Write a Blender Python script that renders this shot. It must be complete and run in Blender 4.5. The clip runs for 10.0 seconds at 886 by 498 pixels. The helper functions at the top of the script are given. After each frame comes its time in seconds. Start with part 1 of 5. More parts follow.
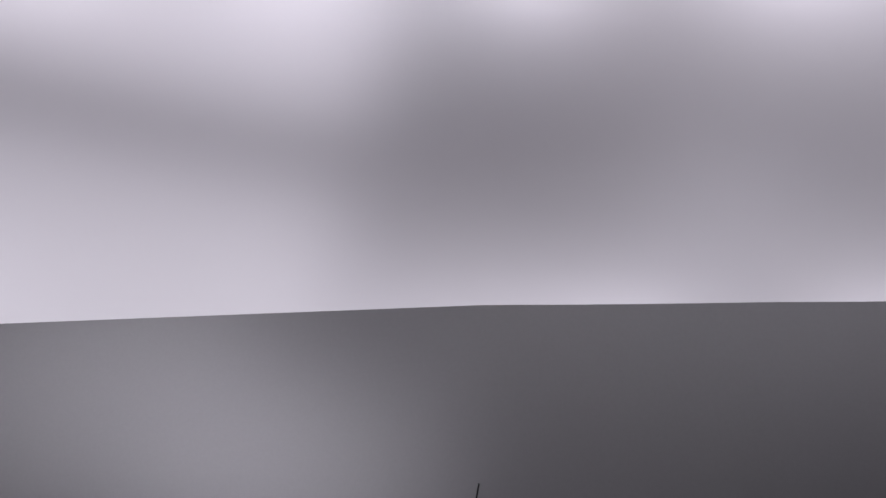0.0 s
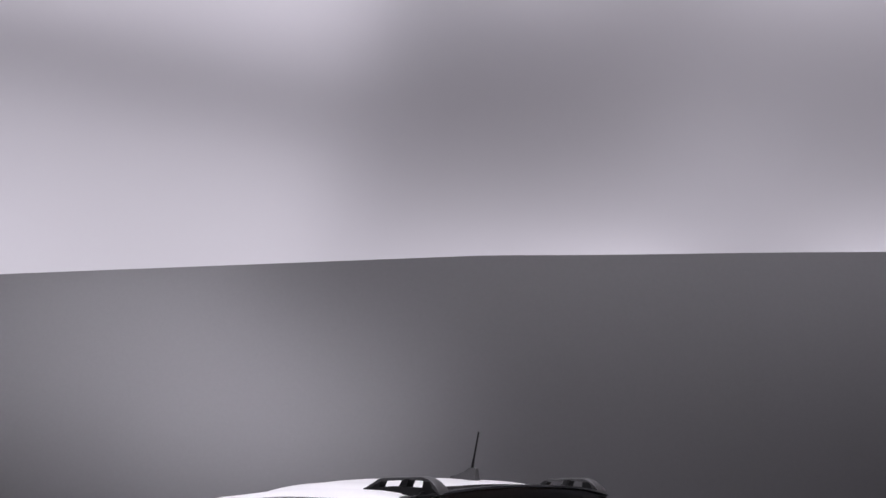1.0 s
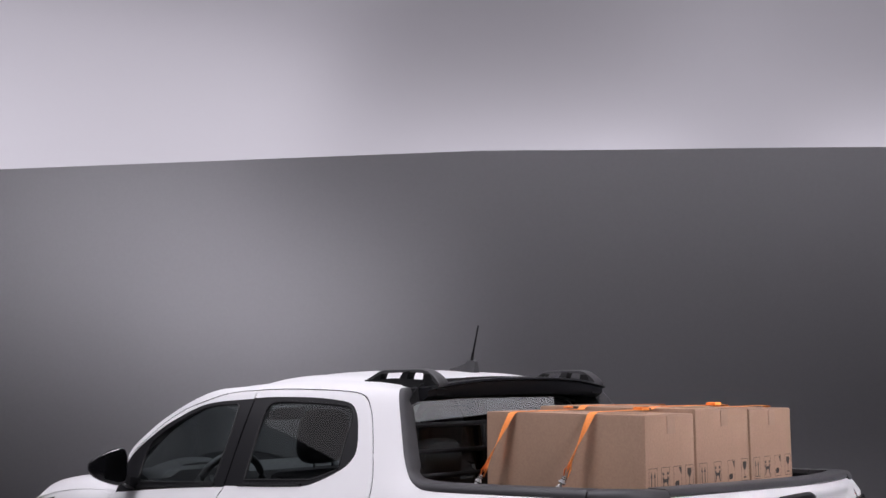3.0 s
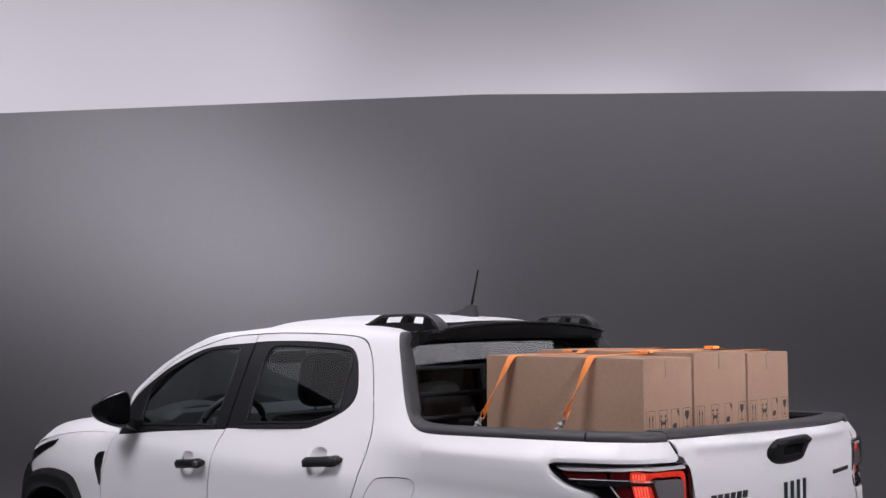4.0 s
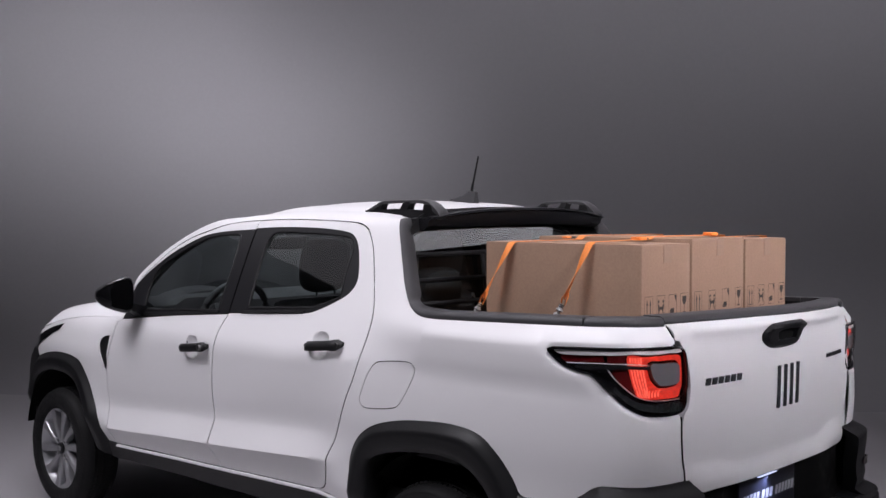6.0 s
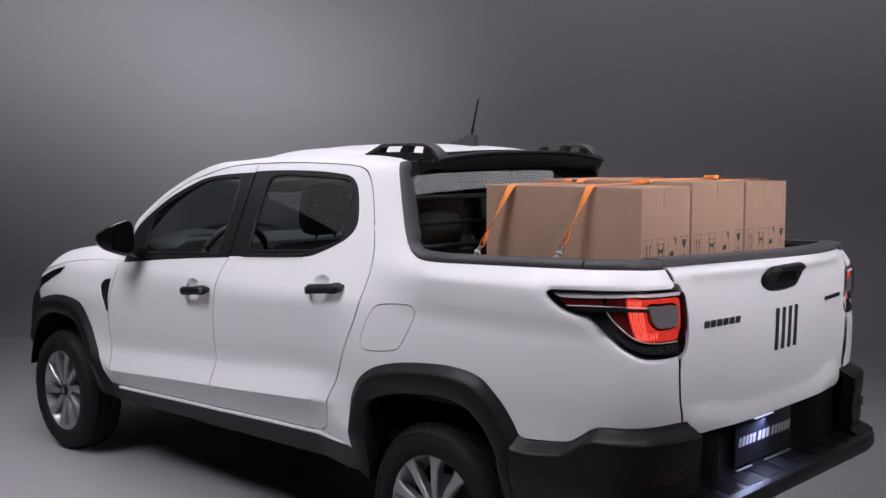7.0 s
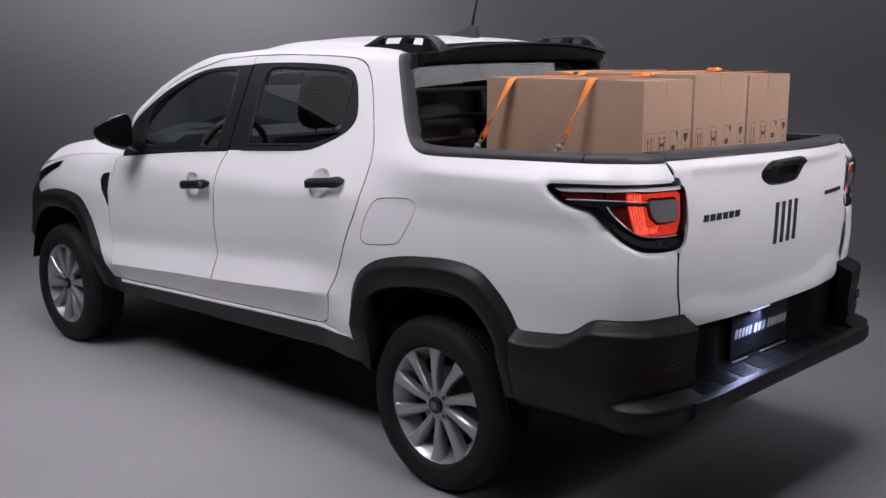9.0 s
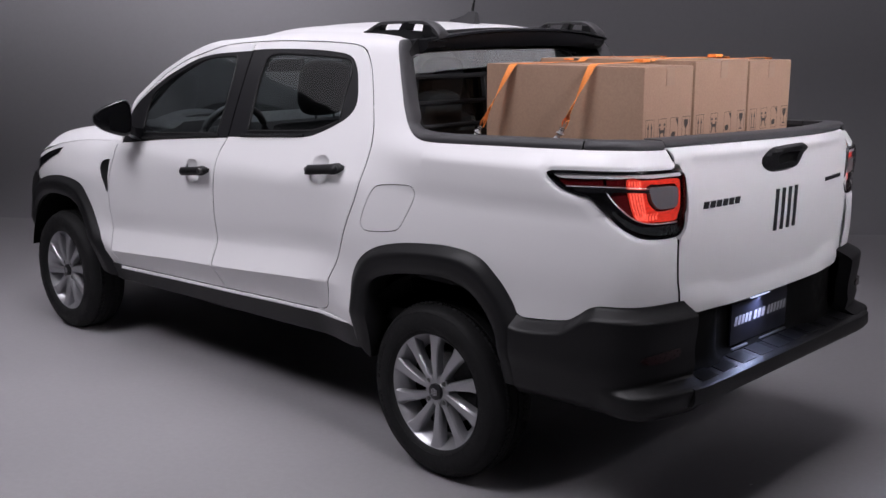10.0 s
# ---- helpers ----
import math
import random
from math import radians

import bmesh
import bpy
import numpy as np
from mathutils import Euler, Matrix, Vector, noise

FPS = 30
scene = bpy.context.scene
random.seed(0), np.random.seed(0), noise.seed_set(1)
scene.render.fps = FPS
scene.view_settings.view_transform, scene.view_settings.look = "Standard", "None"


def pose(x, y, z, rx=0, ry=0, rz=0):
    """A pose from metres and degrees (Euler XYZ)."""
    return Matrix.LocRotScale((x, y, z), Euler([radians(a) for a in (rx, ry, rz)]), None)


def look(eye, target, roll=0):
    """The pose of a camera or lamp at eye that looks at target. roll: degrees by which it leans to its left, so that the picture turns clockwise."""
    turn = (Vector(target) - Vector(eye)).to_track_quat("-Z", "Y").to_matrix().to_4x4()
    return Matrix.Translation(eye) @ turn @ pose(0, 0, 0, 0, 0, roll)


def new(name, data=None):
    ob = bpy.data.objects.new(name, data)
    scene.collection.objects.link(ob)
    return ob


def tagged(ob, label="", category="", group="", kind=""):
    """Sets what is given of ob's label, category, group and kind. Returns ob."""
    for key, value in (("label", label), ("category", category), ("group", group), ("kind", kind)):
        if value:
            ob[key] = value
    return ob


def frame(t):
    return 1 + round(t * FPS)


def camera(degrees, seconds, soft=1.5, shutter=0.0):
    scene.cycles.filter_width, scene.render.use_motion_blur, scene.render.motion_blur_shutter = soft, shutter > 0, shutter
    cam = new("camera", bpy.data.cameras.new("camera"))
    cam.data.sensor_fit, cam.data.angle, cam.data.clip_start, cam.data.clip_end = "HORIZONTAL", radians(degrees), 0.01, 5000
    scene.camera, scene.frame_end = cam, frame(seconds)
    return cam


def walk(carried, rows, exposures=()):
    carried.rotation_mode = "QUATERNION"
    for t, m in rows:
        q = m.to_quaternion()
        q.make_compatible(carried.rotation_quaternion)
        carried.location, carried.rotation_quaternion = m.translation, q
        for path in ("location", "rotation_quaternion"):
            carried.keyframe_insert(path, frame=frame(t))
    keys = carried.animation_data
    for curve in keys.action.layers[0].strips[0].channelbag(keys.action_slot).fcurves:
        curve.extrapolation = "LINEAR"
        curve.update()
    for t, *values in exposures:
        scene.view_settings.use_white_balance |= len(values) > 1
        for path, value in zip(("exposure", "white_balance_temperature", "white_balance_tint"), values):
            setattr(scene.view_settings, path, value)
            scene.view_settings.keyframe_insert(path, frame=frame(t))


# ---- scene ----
from mathutils.geometry import delaunay_2d_cdt

# ---- camera: on a fixed head, tilting down ----
EYE = (2.4305, -3.2425, 1.5291)
YAW = 44.395
TILT = [(0, 15.526), (0.5, 14.161), (1, 12.815), (1.5, 11.412), (2, 10.001), (2.5, 8.565), (4, 4.057), (4.5, 2.524), (5, 0.977), (5.5, -0.587), (7, -5.257), (7.5, -6.798), (8, -8.314), (8.5, -9.787), (9, -11.053), (9.5, -11.629), (10, -11.782)]
cam = camera(45.871, 10.0)
walk(cam, [(t, pose(*EYE, 90 + p, 0.08, YAW)) for t, p in TILT])

# ---- light ----
AHEAD = Vector((-math.sin(radians(YAW)), math.cos(radians(YAW)), 0))
ACROSS = Vector((math.cos(radians(YAW)), math.sin(radians(YAW)), 0))


def spot_at(across, ahead, z):
    """A place in the studio, counted from the tripod."""
    p = Vector((EYE[0], EYE[1], 0)) + ACROSS * across + AHEAD * ahead
    return Vector((p.x, p.y, z))


world = bpy.data.worlds.new("studio_dark")
scene.world = world
world.use_nodes = True
world.node_tree.nodes["Background"].inputs[0].default_value = (0.9, 0.9, 1.0, 1)
world.node_tree.nodes["Background"].inputs[1].default_value = 0.02
scene.view_settings.exposure = 0.0


def lamp(name, place, target, size, watts, colour=(1, 1, 1), spread=180, size_y=None):
    d = bpy.data.lights.new(name, "AREA")
    d.energy, d.color, d.size = watts, colour, size
    d.spread = radians(spread)
    if size_y:
        d.shape, d.size_y = "RECTANGLE", size_y
    ob = new(name, d)
    ob.matrix_world = look(place, target)
    return tagged(ob, "unseen studio lamp", "lamp", kind="structure")


TINT = (1, .962, 1.055)
lamp("overhead_light_bank", (-1.0, -0.15, 6.6), (-1.0, -0.15, 0), 5.0, 50, TINT, 60, 4.2)
lamp("left_softbox", spot_at(-8.6, 6.6, 6.1), spot_at(0, 4.6, 1.6), 8.5, 6.5, TINT, 80, 2.2)
lamp("high_left_softbox", (-1.9, -4.4, 6.1), (-1.5, -1.5, .2), 3.2, 58, TINT, 75, 2.0)
lamp("front_softbox", (4.6, -0.9, 3.7), (0.8, 0.0, 1.55), 2.2, 9.0, TINT, 25, .5)
side = lamp("side_softbox", spot_at(0, 0, 5), spot_at(0, 4, 1), 3.2, 9, TINT, 100, .75)
axis_x = (AHEAD * 2.2 - Vector((0, 0, .264))).normalized()
axis_z = ACROSS * .95 + Vector((0, 0, .3))
axis_z = (axis_z - axis_x * axis_z.dot(axis_x)).normalized()
axis_y = axis_z.cross(axis_x)
mid = spot_at(6.5, 4.0, 2.61) + axis_y * .375
side.matrix_world = Matrix((axis_x, axis_y, axis_z)).transposed().to_4x4()
side.matrix_world.translation = mid
# added lights with no visible fixture, fitted to the wall's bright patches
lamp("added_wall_wash", spot_at(-3.7, 6.4, 3.65), spot_at(-3.7, 9.6, 2.9), 3.4, 18, TINT, 64, 1.6)
lamp("added_wall_pool", spot_at(-1.6, 6.9, 2.25), spot_at(-1.6, 9.6, 2.05), 2.4, 8.2, TINT, 70, .6)
lamp("wall_wash_strip", spot_at(1.4, 6.4, 5.2), spot_at(1.4, 9.1, 3.0), 9.0, 41, TINT, 98, .5)
# unseen, fitted to the bright pools: across, height, distance behind the silk, watts
SILK = [(3.0, 4.8, 1.9, 9), (4.0, 8.7, 1.9, 80), (4.5, 3.0, 1.3, 22), (2.0, 3.0, 1.1, 17), (1.0, 8.1, 1.3, 27), (6.5, 6.0, 1.3, 7), (-.5, 3.0, 1.9, 26), (.8, 3.0, 1.5, 14), (-1.5, 8.7, 1.7, 50), (-4.5, 8.7, 1.3, 35), (-5.6, 3.0, 1.9, 25), (6.5, 3.2, 1.9, 36), (6.5, 8.6, 1.6, 40)]
SLANT = 12.7
# two long soft panels added behind the silk, their slanting gap leaving a dark band: across, height, length, depth,
# watts
SILK_PANELS = [(-3.94, 7.52, 6.66, 1.95, 36), (-4.60, 4.50, 6.77, 2.6, 47)]


# ---- materials ----
def material(name, colour, rough=.5, metal=0.0, grain=0.0, scale=30.0, bump=0.0, coat=0.0, stain=0.0, stain_scale=2.0, sheen=0.0):
    m = bpy.data.materials.new(name)
    m.use_nodes = True
    n, l = m.node_tree.nodes, m.node_tree.links
    b = n["Principled BSDF"]
    b.inputs["Base Color"].default_value = (*colour, 1)
    b.inputs["Roughness"].default_value = rough
    b.inputs["Metallic"].default_value = metal
    b.inputs["Coat Weight"].default_value = coat
    b.inputs["Coat Roughness"].default_value = .04
    if grain or bump or stain:
        tc = n.new("ShaderNodeTexCoord")
        fine = n.new("ShaderNodeTexNoise")
        fine.inputs["Scale"].default_value, fine.inputs["Detail"].default_value = scale, 6
        l.new(tc.outputs["Object"], fine.inputs["Vector"])
        big = n.new("ShaderNodeTexNoise")
        big.inputs["Scale"].default_value, big.inputs["Detail"].default_value = stain_scale, 4
        l.new(tc.outputs["Object"], big.inputs["Vector"])
        last = None
        for tex, amount in ((fine, grain), (big, stain)):
            if not amount:
                continue
            r = n.new("ShaderNodeMapRange")
            r.inputs[1].default_value, r.inputs[2].default_value = .3, .7
            r.inputs[3].default_value, r.inputs[4].default_value = 1 - amount, 1 + amount
            l.new(tex.outputs[0], r.inputs[0])
            if last:
                mul = n.new("ShaderNodeMath")
                mul.operation = "MULTIPLY"
                l.new(last, mul.inputs[0]), l.new(r.outputs[0], mul.inputs[1])
                last = mul.outputs[0]
            else:
                last = r.outputs[0]
        if last:
            mix = n.new("ShaderNodeVectorMath")
            mix.operation = "SCALE"
            mix.inputs[0].default_value = colour
            l.new(last, mix.inputs["Scale"])
            l.new(mix.outputs[0], b.inputs["Base Color"])
            rr = n.new("ShaderNodeMath")
            rr.operation = "MULTIPLY"
            rr.inputs[1].default_value = rough
            l.new(last, rr.inputs[0]), l.new(rr.outputs[0], b.inputs["Roughness"])
        if bump:
            bp = n.new("ShaderNodeBump")
            bp.inputs["Strength"].default_value, bp.inputs["Distance"].default_value = bump, .002
            l.new(fine.outputs[0], bp.inputs["Height"]), l.new(bp.outputs[0], b.inputs["Normal"])
    return m


def dull(m, level):
    m.node_tree.nodes["Principled BSDF"].inputs["Specular IOR Level"].default_value = level
    return m


def glass(name, colour, rough=0.0):
    """A thin pane: tinted see-through with a mirror gloss."""
    m = bpy.data.materials.new(name)
    m.use_nodes = True
    n, l = m.node_tree.nodes, m.node_tree.links
    n.clear()
    out, mix = n.new("ShaderNodeOutputMaterial"), n.new("ShaderNodeMixShader")
    clear, gloss, fres = n.new("ShaderNodeBsdfTransparent"), n.new("ShaderNodeBsdfGlossy"), n.new("ShaderNodeFresnel")
    clear.inputs[0].default_value = (*colour, 1)
    gloss.inputs["Roughness"].default_value = rough
    fres.inputs[0].default_value = 1.5
    l.new(fres.outputs[0], mix.inputs[0]), l.new(clear.outputs[0], mix.inputs[1]), l.new(gloss.outputs[0], mix.inputs[2])
    l.new(mix.outputs[0], out.inputs[0])
    return m


def glowing(name, colour, strength, base=None):
    m = material(name, base or colour, .3)
    b = m.node_tree.nodes["Principled BSDF"]
    b.inputs["Emission Color"].default_value = (*colour, 1)
    b.inputs["Emission Strength"].default_value = strength
    return m


def silk_cloth():
    m = bpy.data.materials.new("white_silk")
    m.use_nodes = True
    n, l = m.node_tree.nodes, m.node_tree.links
    n.clear()
    out, mix = n.new("ShaderNodeOutputMaterial"), n.new("ShaderNodeMixShader")
    a, b = n.new("ShaderNodeBsdfDiffuse"), n.new("ShaderNodeBsdfTranslucent")
    a.inputs[0].default_value = (.5, .5, .5, 1)
    b.inputs[0].default_value = (.8, .78, .82, 1)
    mix.inputs[0].default_value = .6
    l.new(a.outputs[0], mix.inputs[1]), l.new(b.outputs[0], mix.inputs[2]), l.new(mix.outputs[0], out.inputs[0])
    return m


PAINT = material("white_car_paint", (.80, .79, .80), .46, coat=.35, grain=.01, scale=900)
PAINT.node_tree.nodes["Principled BSDF"].inputs["Coat Roughness"].default_value = .16
BLACK = material("black_grained_plastic", (.0075, .0075, .0082), .42, grain=.15, scale=260, bump=.25)
GREY = material("grey_grained_plastic", (.046, .045, .048), .5, grain=.12, scale=260, bump=.2)
SATIN = material("satin_black_trim", (.011, .011, .0125), .31, grain=.08, scale=200)
GLOSSY = material("gloss_black", (.006, .006, .007), .08, coat=.5)
DARK = material("dark_cavity", (.006, .006, .006), .95, grain=.2, scale=20)
RUBBER = material("tyre_rubber", (.009, .009, .0095), .66, grain=.2, scale=90, bump=.3, stain=.15, stain_scale=9)
ALLOY = material("silver_alloy", (.36, .36, .375), .36, metal=.7, grain=.03, scale=300)
MATT = dull(material("matt_black_bars", (.014, .014, .015), .7, grain=.1, scale=200), .2)
STEEL = material("dark_steel", (.12, .12, .12), .45, metal=.9, grain=.15, scale=60)
CHROME = material("chrome", (.85, .85, .87), .28, metal=.6)
LETTER = material("dark_chrome_badge", (.10, .10, .11), .25, metal=.7)
PANE = glass("clear_tinted_glass", (.86, .95, .95))
DARK_PANE = glass("dark_tinted_glass", (.46, .52, .52))
CLEAR_LENS = glass("clear_lens", (.92, .92, .92), .08)
RED_GLOW = glowing("lit_red_lamp", (1.0, .055, .035), .62, (.4, .02, .01))
RED_HOT = glowing("bright_red_light_bar", (1.0, .16, .11), 1.15, (.5, .03, .02))
for glow, low, high, grade in ((RED_GLOW, .22, .62, (60, 60, 160)), (RED_HOT, .25, 1.5, (150, 150, 260))):
    gn, gl_ = glow.node_tree.nodes, glow.node_tree.links
    gt, gw, gm, gs = gn.new("ShaderNodeTexCoord"), gn.new("ShaderNodeTexNoise"), gn.new("ShaderNodeMapRange"), gn.new("ShaderNodeMapping")
    gs.inputs["Scale"].default_value = grade
    gw.inputs["Scale"].default_value, gw.inputs["Detail"].default_value = 1.0, 2
    gl_.new(gt.outputs["Object"], gs.inputs[0]), gl_.new(gs.outputs[0], gw.inputs["Vector"])
    gm.inputs[1].default_value, gm.inputs[2].default_value, gm.inputs[3].default_value, gm.inputs[4].default_value = .30, .70, low, high
    gl_.new(gw.outputs[0], gm.inputs[0]), gl_.new(gm.outputs[0], gn["Principled BSDF"].inputs["Emission Strength"])
RED_DARK = material("unlit_red_reflector", (.10, .007, .008), .15, coat=.6, grain=.3, scale=120)
PLATE_GLOW = glowing("plate_lamp_led", (.60, .68, 1.0), 1.3)
CARD = material("brown_cardboard", (.345, .222, .155), .75, grain=.07, scale=140, bump=.12, stain=.07, stain_scale=5)
TAPE = material("packing_tape", (.325, .212, .148), .62, grain=.05, scale=60)
INK = material("dark_ink", (.045, .035, .03), .8)
ORANGE = material("orange_webbing", (.85, .26, .05), .6, grain=.15, scale=400, bump=.4)
CLOTH = material("grey_seat_cloth", (.040, .040, .043), .85, grain=.2, scale=160, bump=.4)
TRIM_IN = material("dark_cabin_plastic", (.03, .03, .032), .6, grain=.15, scale=90, bump=.2)
LINER = material("pale_roof_lining", (.22, .215, .215), .9, grain=.1, scale=90)
LINING = material("grey_pillar_lining", (.11, .108, .11), .8, grain=.1, scale=120)
DIM_RED = material("dim_red_reflector", (.016, .0022, .003), .3, grain=.2, scale=150)
FLOOR = material("grey_studio_floor", (.260, .251, .261), .55, grain=.04, scale=40, stain=.05, stain_scale=1.3, bump=.03)
WALL = material("grey_studio_wall", (.258, .251, .264), .80, grain=.02, scale=30, stain=.02, stain_scale=.6)
DIM = material("dim_room_paint", (.16, .155, .16), .9, grain=.05, scale=6)
SILKY = silk_cloth()
dull(BLACK, .30), dull(DARK, .12), dull(RUBBER, .2), dull(CARD, .3), dull(SATIN, .4)


# ---- building helpers ----
def link_mesh(name, bm, mat, parent=None, label="", smooth_angle=35):
    me = bpy.data.meshes.new(name)
    bmesh.ops.recalc_face_normals(bm, faces=bm.faces) if smooth_angle is not None else None
    if smooth_angle is not None:
        for f in bm.faces:
            f.smooth = True
        lim = radians(smooth_angle)
        for e in bm.edges:
            e.smooth = len(e.link_faces) == 2 and e.calc_face_angle(0) < lim
    bm.to_mesh(me)
    bm.free()
    me.materials.append(mat)
    ob = new(name, me)
    if parent:
        ob.parent = parent
    if label:
        ob["label"] = label
    return ob


def part(name, bm, mat, parent, label="", angle=35):
    return link_mesh(name, bm, mat, parent, label, angle)


def thing(name, label, category, group="", kind=""):
    return tagged(new(name), label, category, group, kind)


def smooth(v, a, b):
    t = min(1, max(0, (v - a) / (b - a)))
    return t * t * (3 - 2 * t)


def table(v, pts):
    """A smooth curve through (v, value) pairs."""
    if v <= pts[0][0]:
        return pts[0][1]
    if v >= pts[-1][0]:
        return pts[-1][1]
    n = len(pts)
    for i in range(n - 1):
        if v <= pts[i + 1][0]:
            break

    def slope(j):
        if j in (0, n - 1):
            j = max(j, 1)
            return (pts[j][1] - pts[j - 1][1]) / (pts[j][0] - pts[j - 1][0])
        a = (pts[j][1] - pts[j - 1][1]) / (pts[j][0] - pts[j - 1][0])
        b = (pts[j + 1][1] - pts[j][1]) / (pts[j + 1][0] - pts[j][0])
        return 0 if a * b <= 0 else 2 * a * b / (a + b)

    (x0, y0), (x1, y1) = pts[i], pts[i + 1]
    h = x1 - x0
    t = (v - x0) / h
    return (2 * t**3 - 3 * t * t + 1) * y0 + (t**3 - 2 * t * t + t) * h * slope(i) + (3 * t * t - 2 * t**3) * y1 + (t**3 - t * t) * h * slope(i + 1)


def spline(pts, closed=True, step=.012):
    """A rounded line through points; a point given twice is a sharp corner."""
    P = []
    for p in pts:
        if P and P[-1][0] == tuple(p):
            P[-1] = (tuple(p), True)
        else:
            P.append((tuple(p), False))
    n, out = len(P), []
    for i in range(n if closed else n - 1):
        (p1, s1), (p2, s2) = P[i], P[(i + 1) % n]
        p0 = P[i - 1][0] if (closed or i > 0) and not s1 else None
        p3 = P[(i + 2) % n][0] if (closed or i + 2 < n) and not s2 else None
        a, b = np.array(p1, float), np.array(p2, float)
        L = np.linalg.norm(b - a)
        t1 = (b - np.array(p0)) if p0 is not None else (b - a)
        t2 = (np.array(p3) - a) if p3 is not None else (b - a)
        t1 = t1 / (np.linalg.norm(t1) or 1) * L
        t2 = t2 / (np.linalg.norm(t2) or 1) * L
        k = max(1, int(round(L / step)))
        for j in range(k):
            t = j / k
            out.append((2 * t**3 - 3 * t * t + 1) * a + (t**3 - 2 * t * t + t) * t1 + (3 * t * t - 2 * t**3) * b + (t**3 - t * t) * t2)
    if not closed:
        out.append(np.array(P[-1][0], float))
    return np.array(out)


def inside(pts, loop):
    x, y = pts[:, 0], pts[:, 1]
    a, b = loop, np.roll(loop, -1, 0)
    res = np.zeros(len(pts), bool)
    for (x1, y1), (x2, y2) in zip(a, b):
        if y1 == y2:
            continue
        cross = ((y1 > y) != (y2 > y)) & (x < (x2 - x1) * (y - y1) / (y2 - y1) + x1)
        res ^= cross
    return res


def clearance(pts, loop):
    d = np.full(len(pts), 9.0)
    for a, b in zip(loop, np.roll(loop, -1, 0)):
        ab = b - a
        t = np.clip(((pts - a) @ ab) / max(ab @ ab, 1e-12), 0, 1)
        d = np.minimum(d, np.linalg.norm(pts - a - t[:, None] * ab, axis=1))
    return d


def grown(loop, d):
    """The loop moved outwards by d (inwards where d is negative)."""
    nxt, prv = np.roll(loop, -1, 0), np.roll(loop, 1, 0)
    t = nxt - prv
    t /= np.maximum(np.linalg.norm(t, axis=1), 1e-9)[:, None]
    area = np.sum(loop[:, 0] * nxt[:, 1] - nxt[:, 0] * loop[:, 1])
    n = np.stack([t[:, 1], -t[:, 0]], 1) * (1 if area > 0 else -1)
    return loop + n * d


def far_side(x, y, z):
    """The far flank: the near one mirrored, with the bed settled a little lower and wider."""
    k = smooth(x, -.2, .2)
    return Vector((x, -y + .020 * smooth(x, .35, .75), z - .028 * k * smooth(z, .95, 1.10)))


def patch(surf, loop, holes=(), step=.03, thick=.003, mirror=False, lines=()):
    """A sheet on a curved surface surf(a, b, off), cut to a loop with holes, its edges folded inwards."""
    loops = [loop, *holes]
    verts, edges = [], []
    for lp in loops:
        k = len(verts)
        verts += [Vector(p) for p in lp]
        edges += [(k + i, k + (i + 1) % len(lp)) for i in range(len(lp))]
    for ln in lines:
        k = len(verts)
        verts += [Vector(p) for p in ln]
        edges += [(k + i, k + i + 1) for i in range(len(ln) - 1)]
    lo, hi = loop.min(0), loop.max(0)
    gx, gy = np.meshgrid(np.arange(lo[0], hi[0], step), np.arange(lo[1], hi[1], step))
    grid = np.stack([gx.ravel(), gy.ravel()], 1)
    keep = inside(grid, loop)
    for h in holes:
        keep &= ~inside(grid, h)
    grid = grid[keep]
    if len(grid):
        d = np.min([clearance(grid, lp) for lp in loops + [np.concatenate([ln, ln[::-1]]) for ln in lines]], axis=0)
        verts += [Vector(p) for p in grid[d > step * .35]]
    V, _, F, *_ = delaunay_2d_cdt(verts, edges, [], 0, 1e-6)
    V = np.array([tuple(v) for v in V])
    cen = np.array([V[list(f)].mean(0) for f in F])
    ok = inside(cen, loop)
    for h in holes:
        ok &= ~inside(cen, h)
    bm = bmesh.new()
    sgn = -1 if mirror else 1
    mv, out = {}, {}

    def place(a, b, off):
        x, y, z = surf(a, b, off)
        return far_side(x, y, z) if mirror else Vector((x, y, z))

    vote = 0
    for f, good in zip(F, ok):
        if not good:
            continue
        vs = []
        for i in f:
            if i not in mv:
                mv[i] = bm.verts.new(place(*V[i], 0))
            vs.append(mv[i])
        try:
            face = bm.faces.new(vs)
        except ValueError:
            continue
        face.normal_update()
        if vote == 0 or len(bm.faces) % 40 == 0:
            a, b = V[list(f)].mean(0)
            w = face.normal.dot(place(a, b, .01) - place(a, b, 0))
            vote += 1 if w > 0 else -1
    if vote < 0:
        bmesh.ops.reverse_faces(bm, faces=bm.faces)
    if thick:
        back = {v: i for i, v in mv.items()}
        rim = [e for e in bm.edges if len(e.link_faces) == 1]
        low = {}
        for e in rim:
            for v in e.verts:
                if v not in low:
                    low[v] = bm.verts.new(place(*V[back[v]], -thick))
        for e in rim:
            lf = e.link_loops[0]
            a, b = lf.vert, lf.link_loop_next.vert
            bm.faces.new((b, a, low[a], low[b]))
    for f in bm.faces:
        f.smooth = True
    for e in bm.edges:
        e.smooth = len(e.link_faces) == 2 and e.calc_face_angle(0) < radians(40)
    return bm


def block(centre, size, bevel=.004, turn=None, bm=None):
    bm = bm or bmesh.new()
    made = bmesh.ops.create_cube(bm, size=1)["verts"]
    m = Matrix.Translation(centre) @ (turn or Matrix.Identity(4)) @ Matrix.Diagonal((*size, 1))
    bmesh.ops.transform(bm, matrix=m, verts=made)
    if bevel:
        es = list({e for v in made for e in v.link_edges})
        bmesh.ops.bevel(bm, geom=es, offset=min(bevel, min(size) * .45), segments=2, affect="EDGES", profile=.6)
    return bm


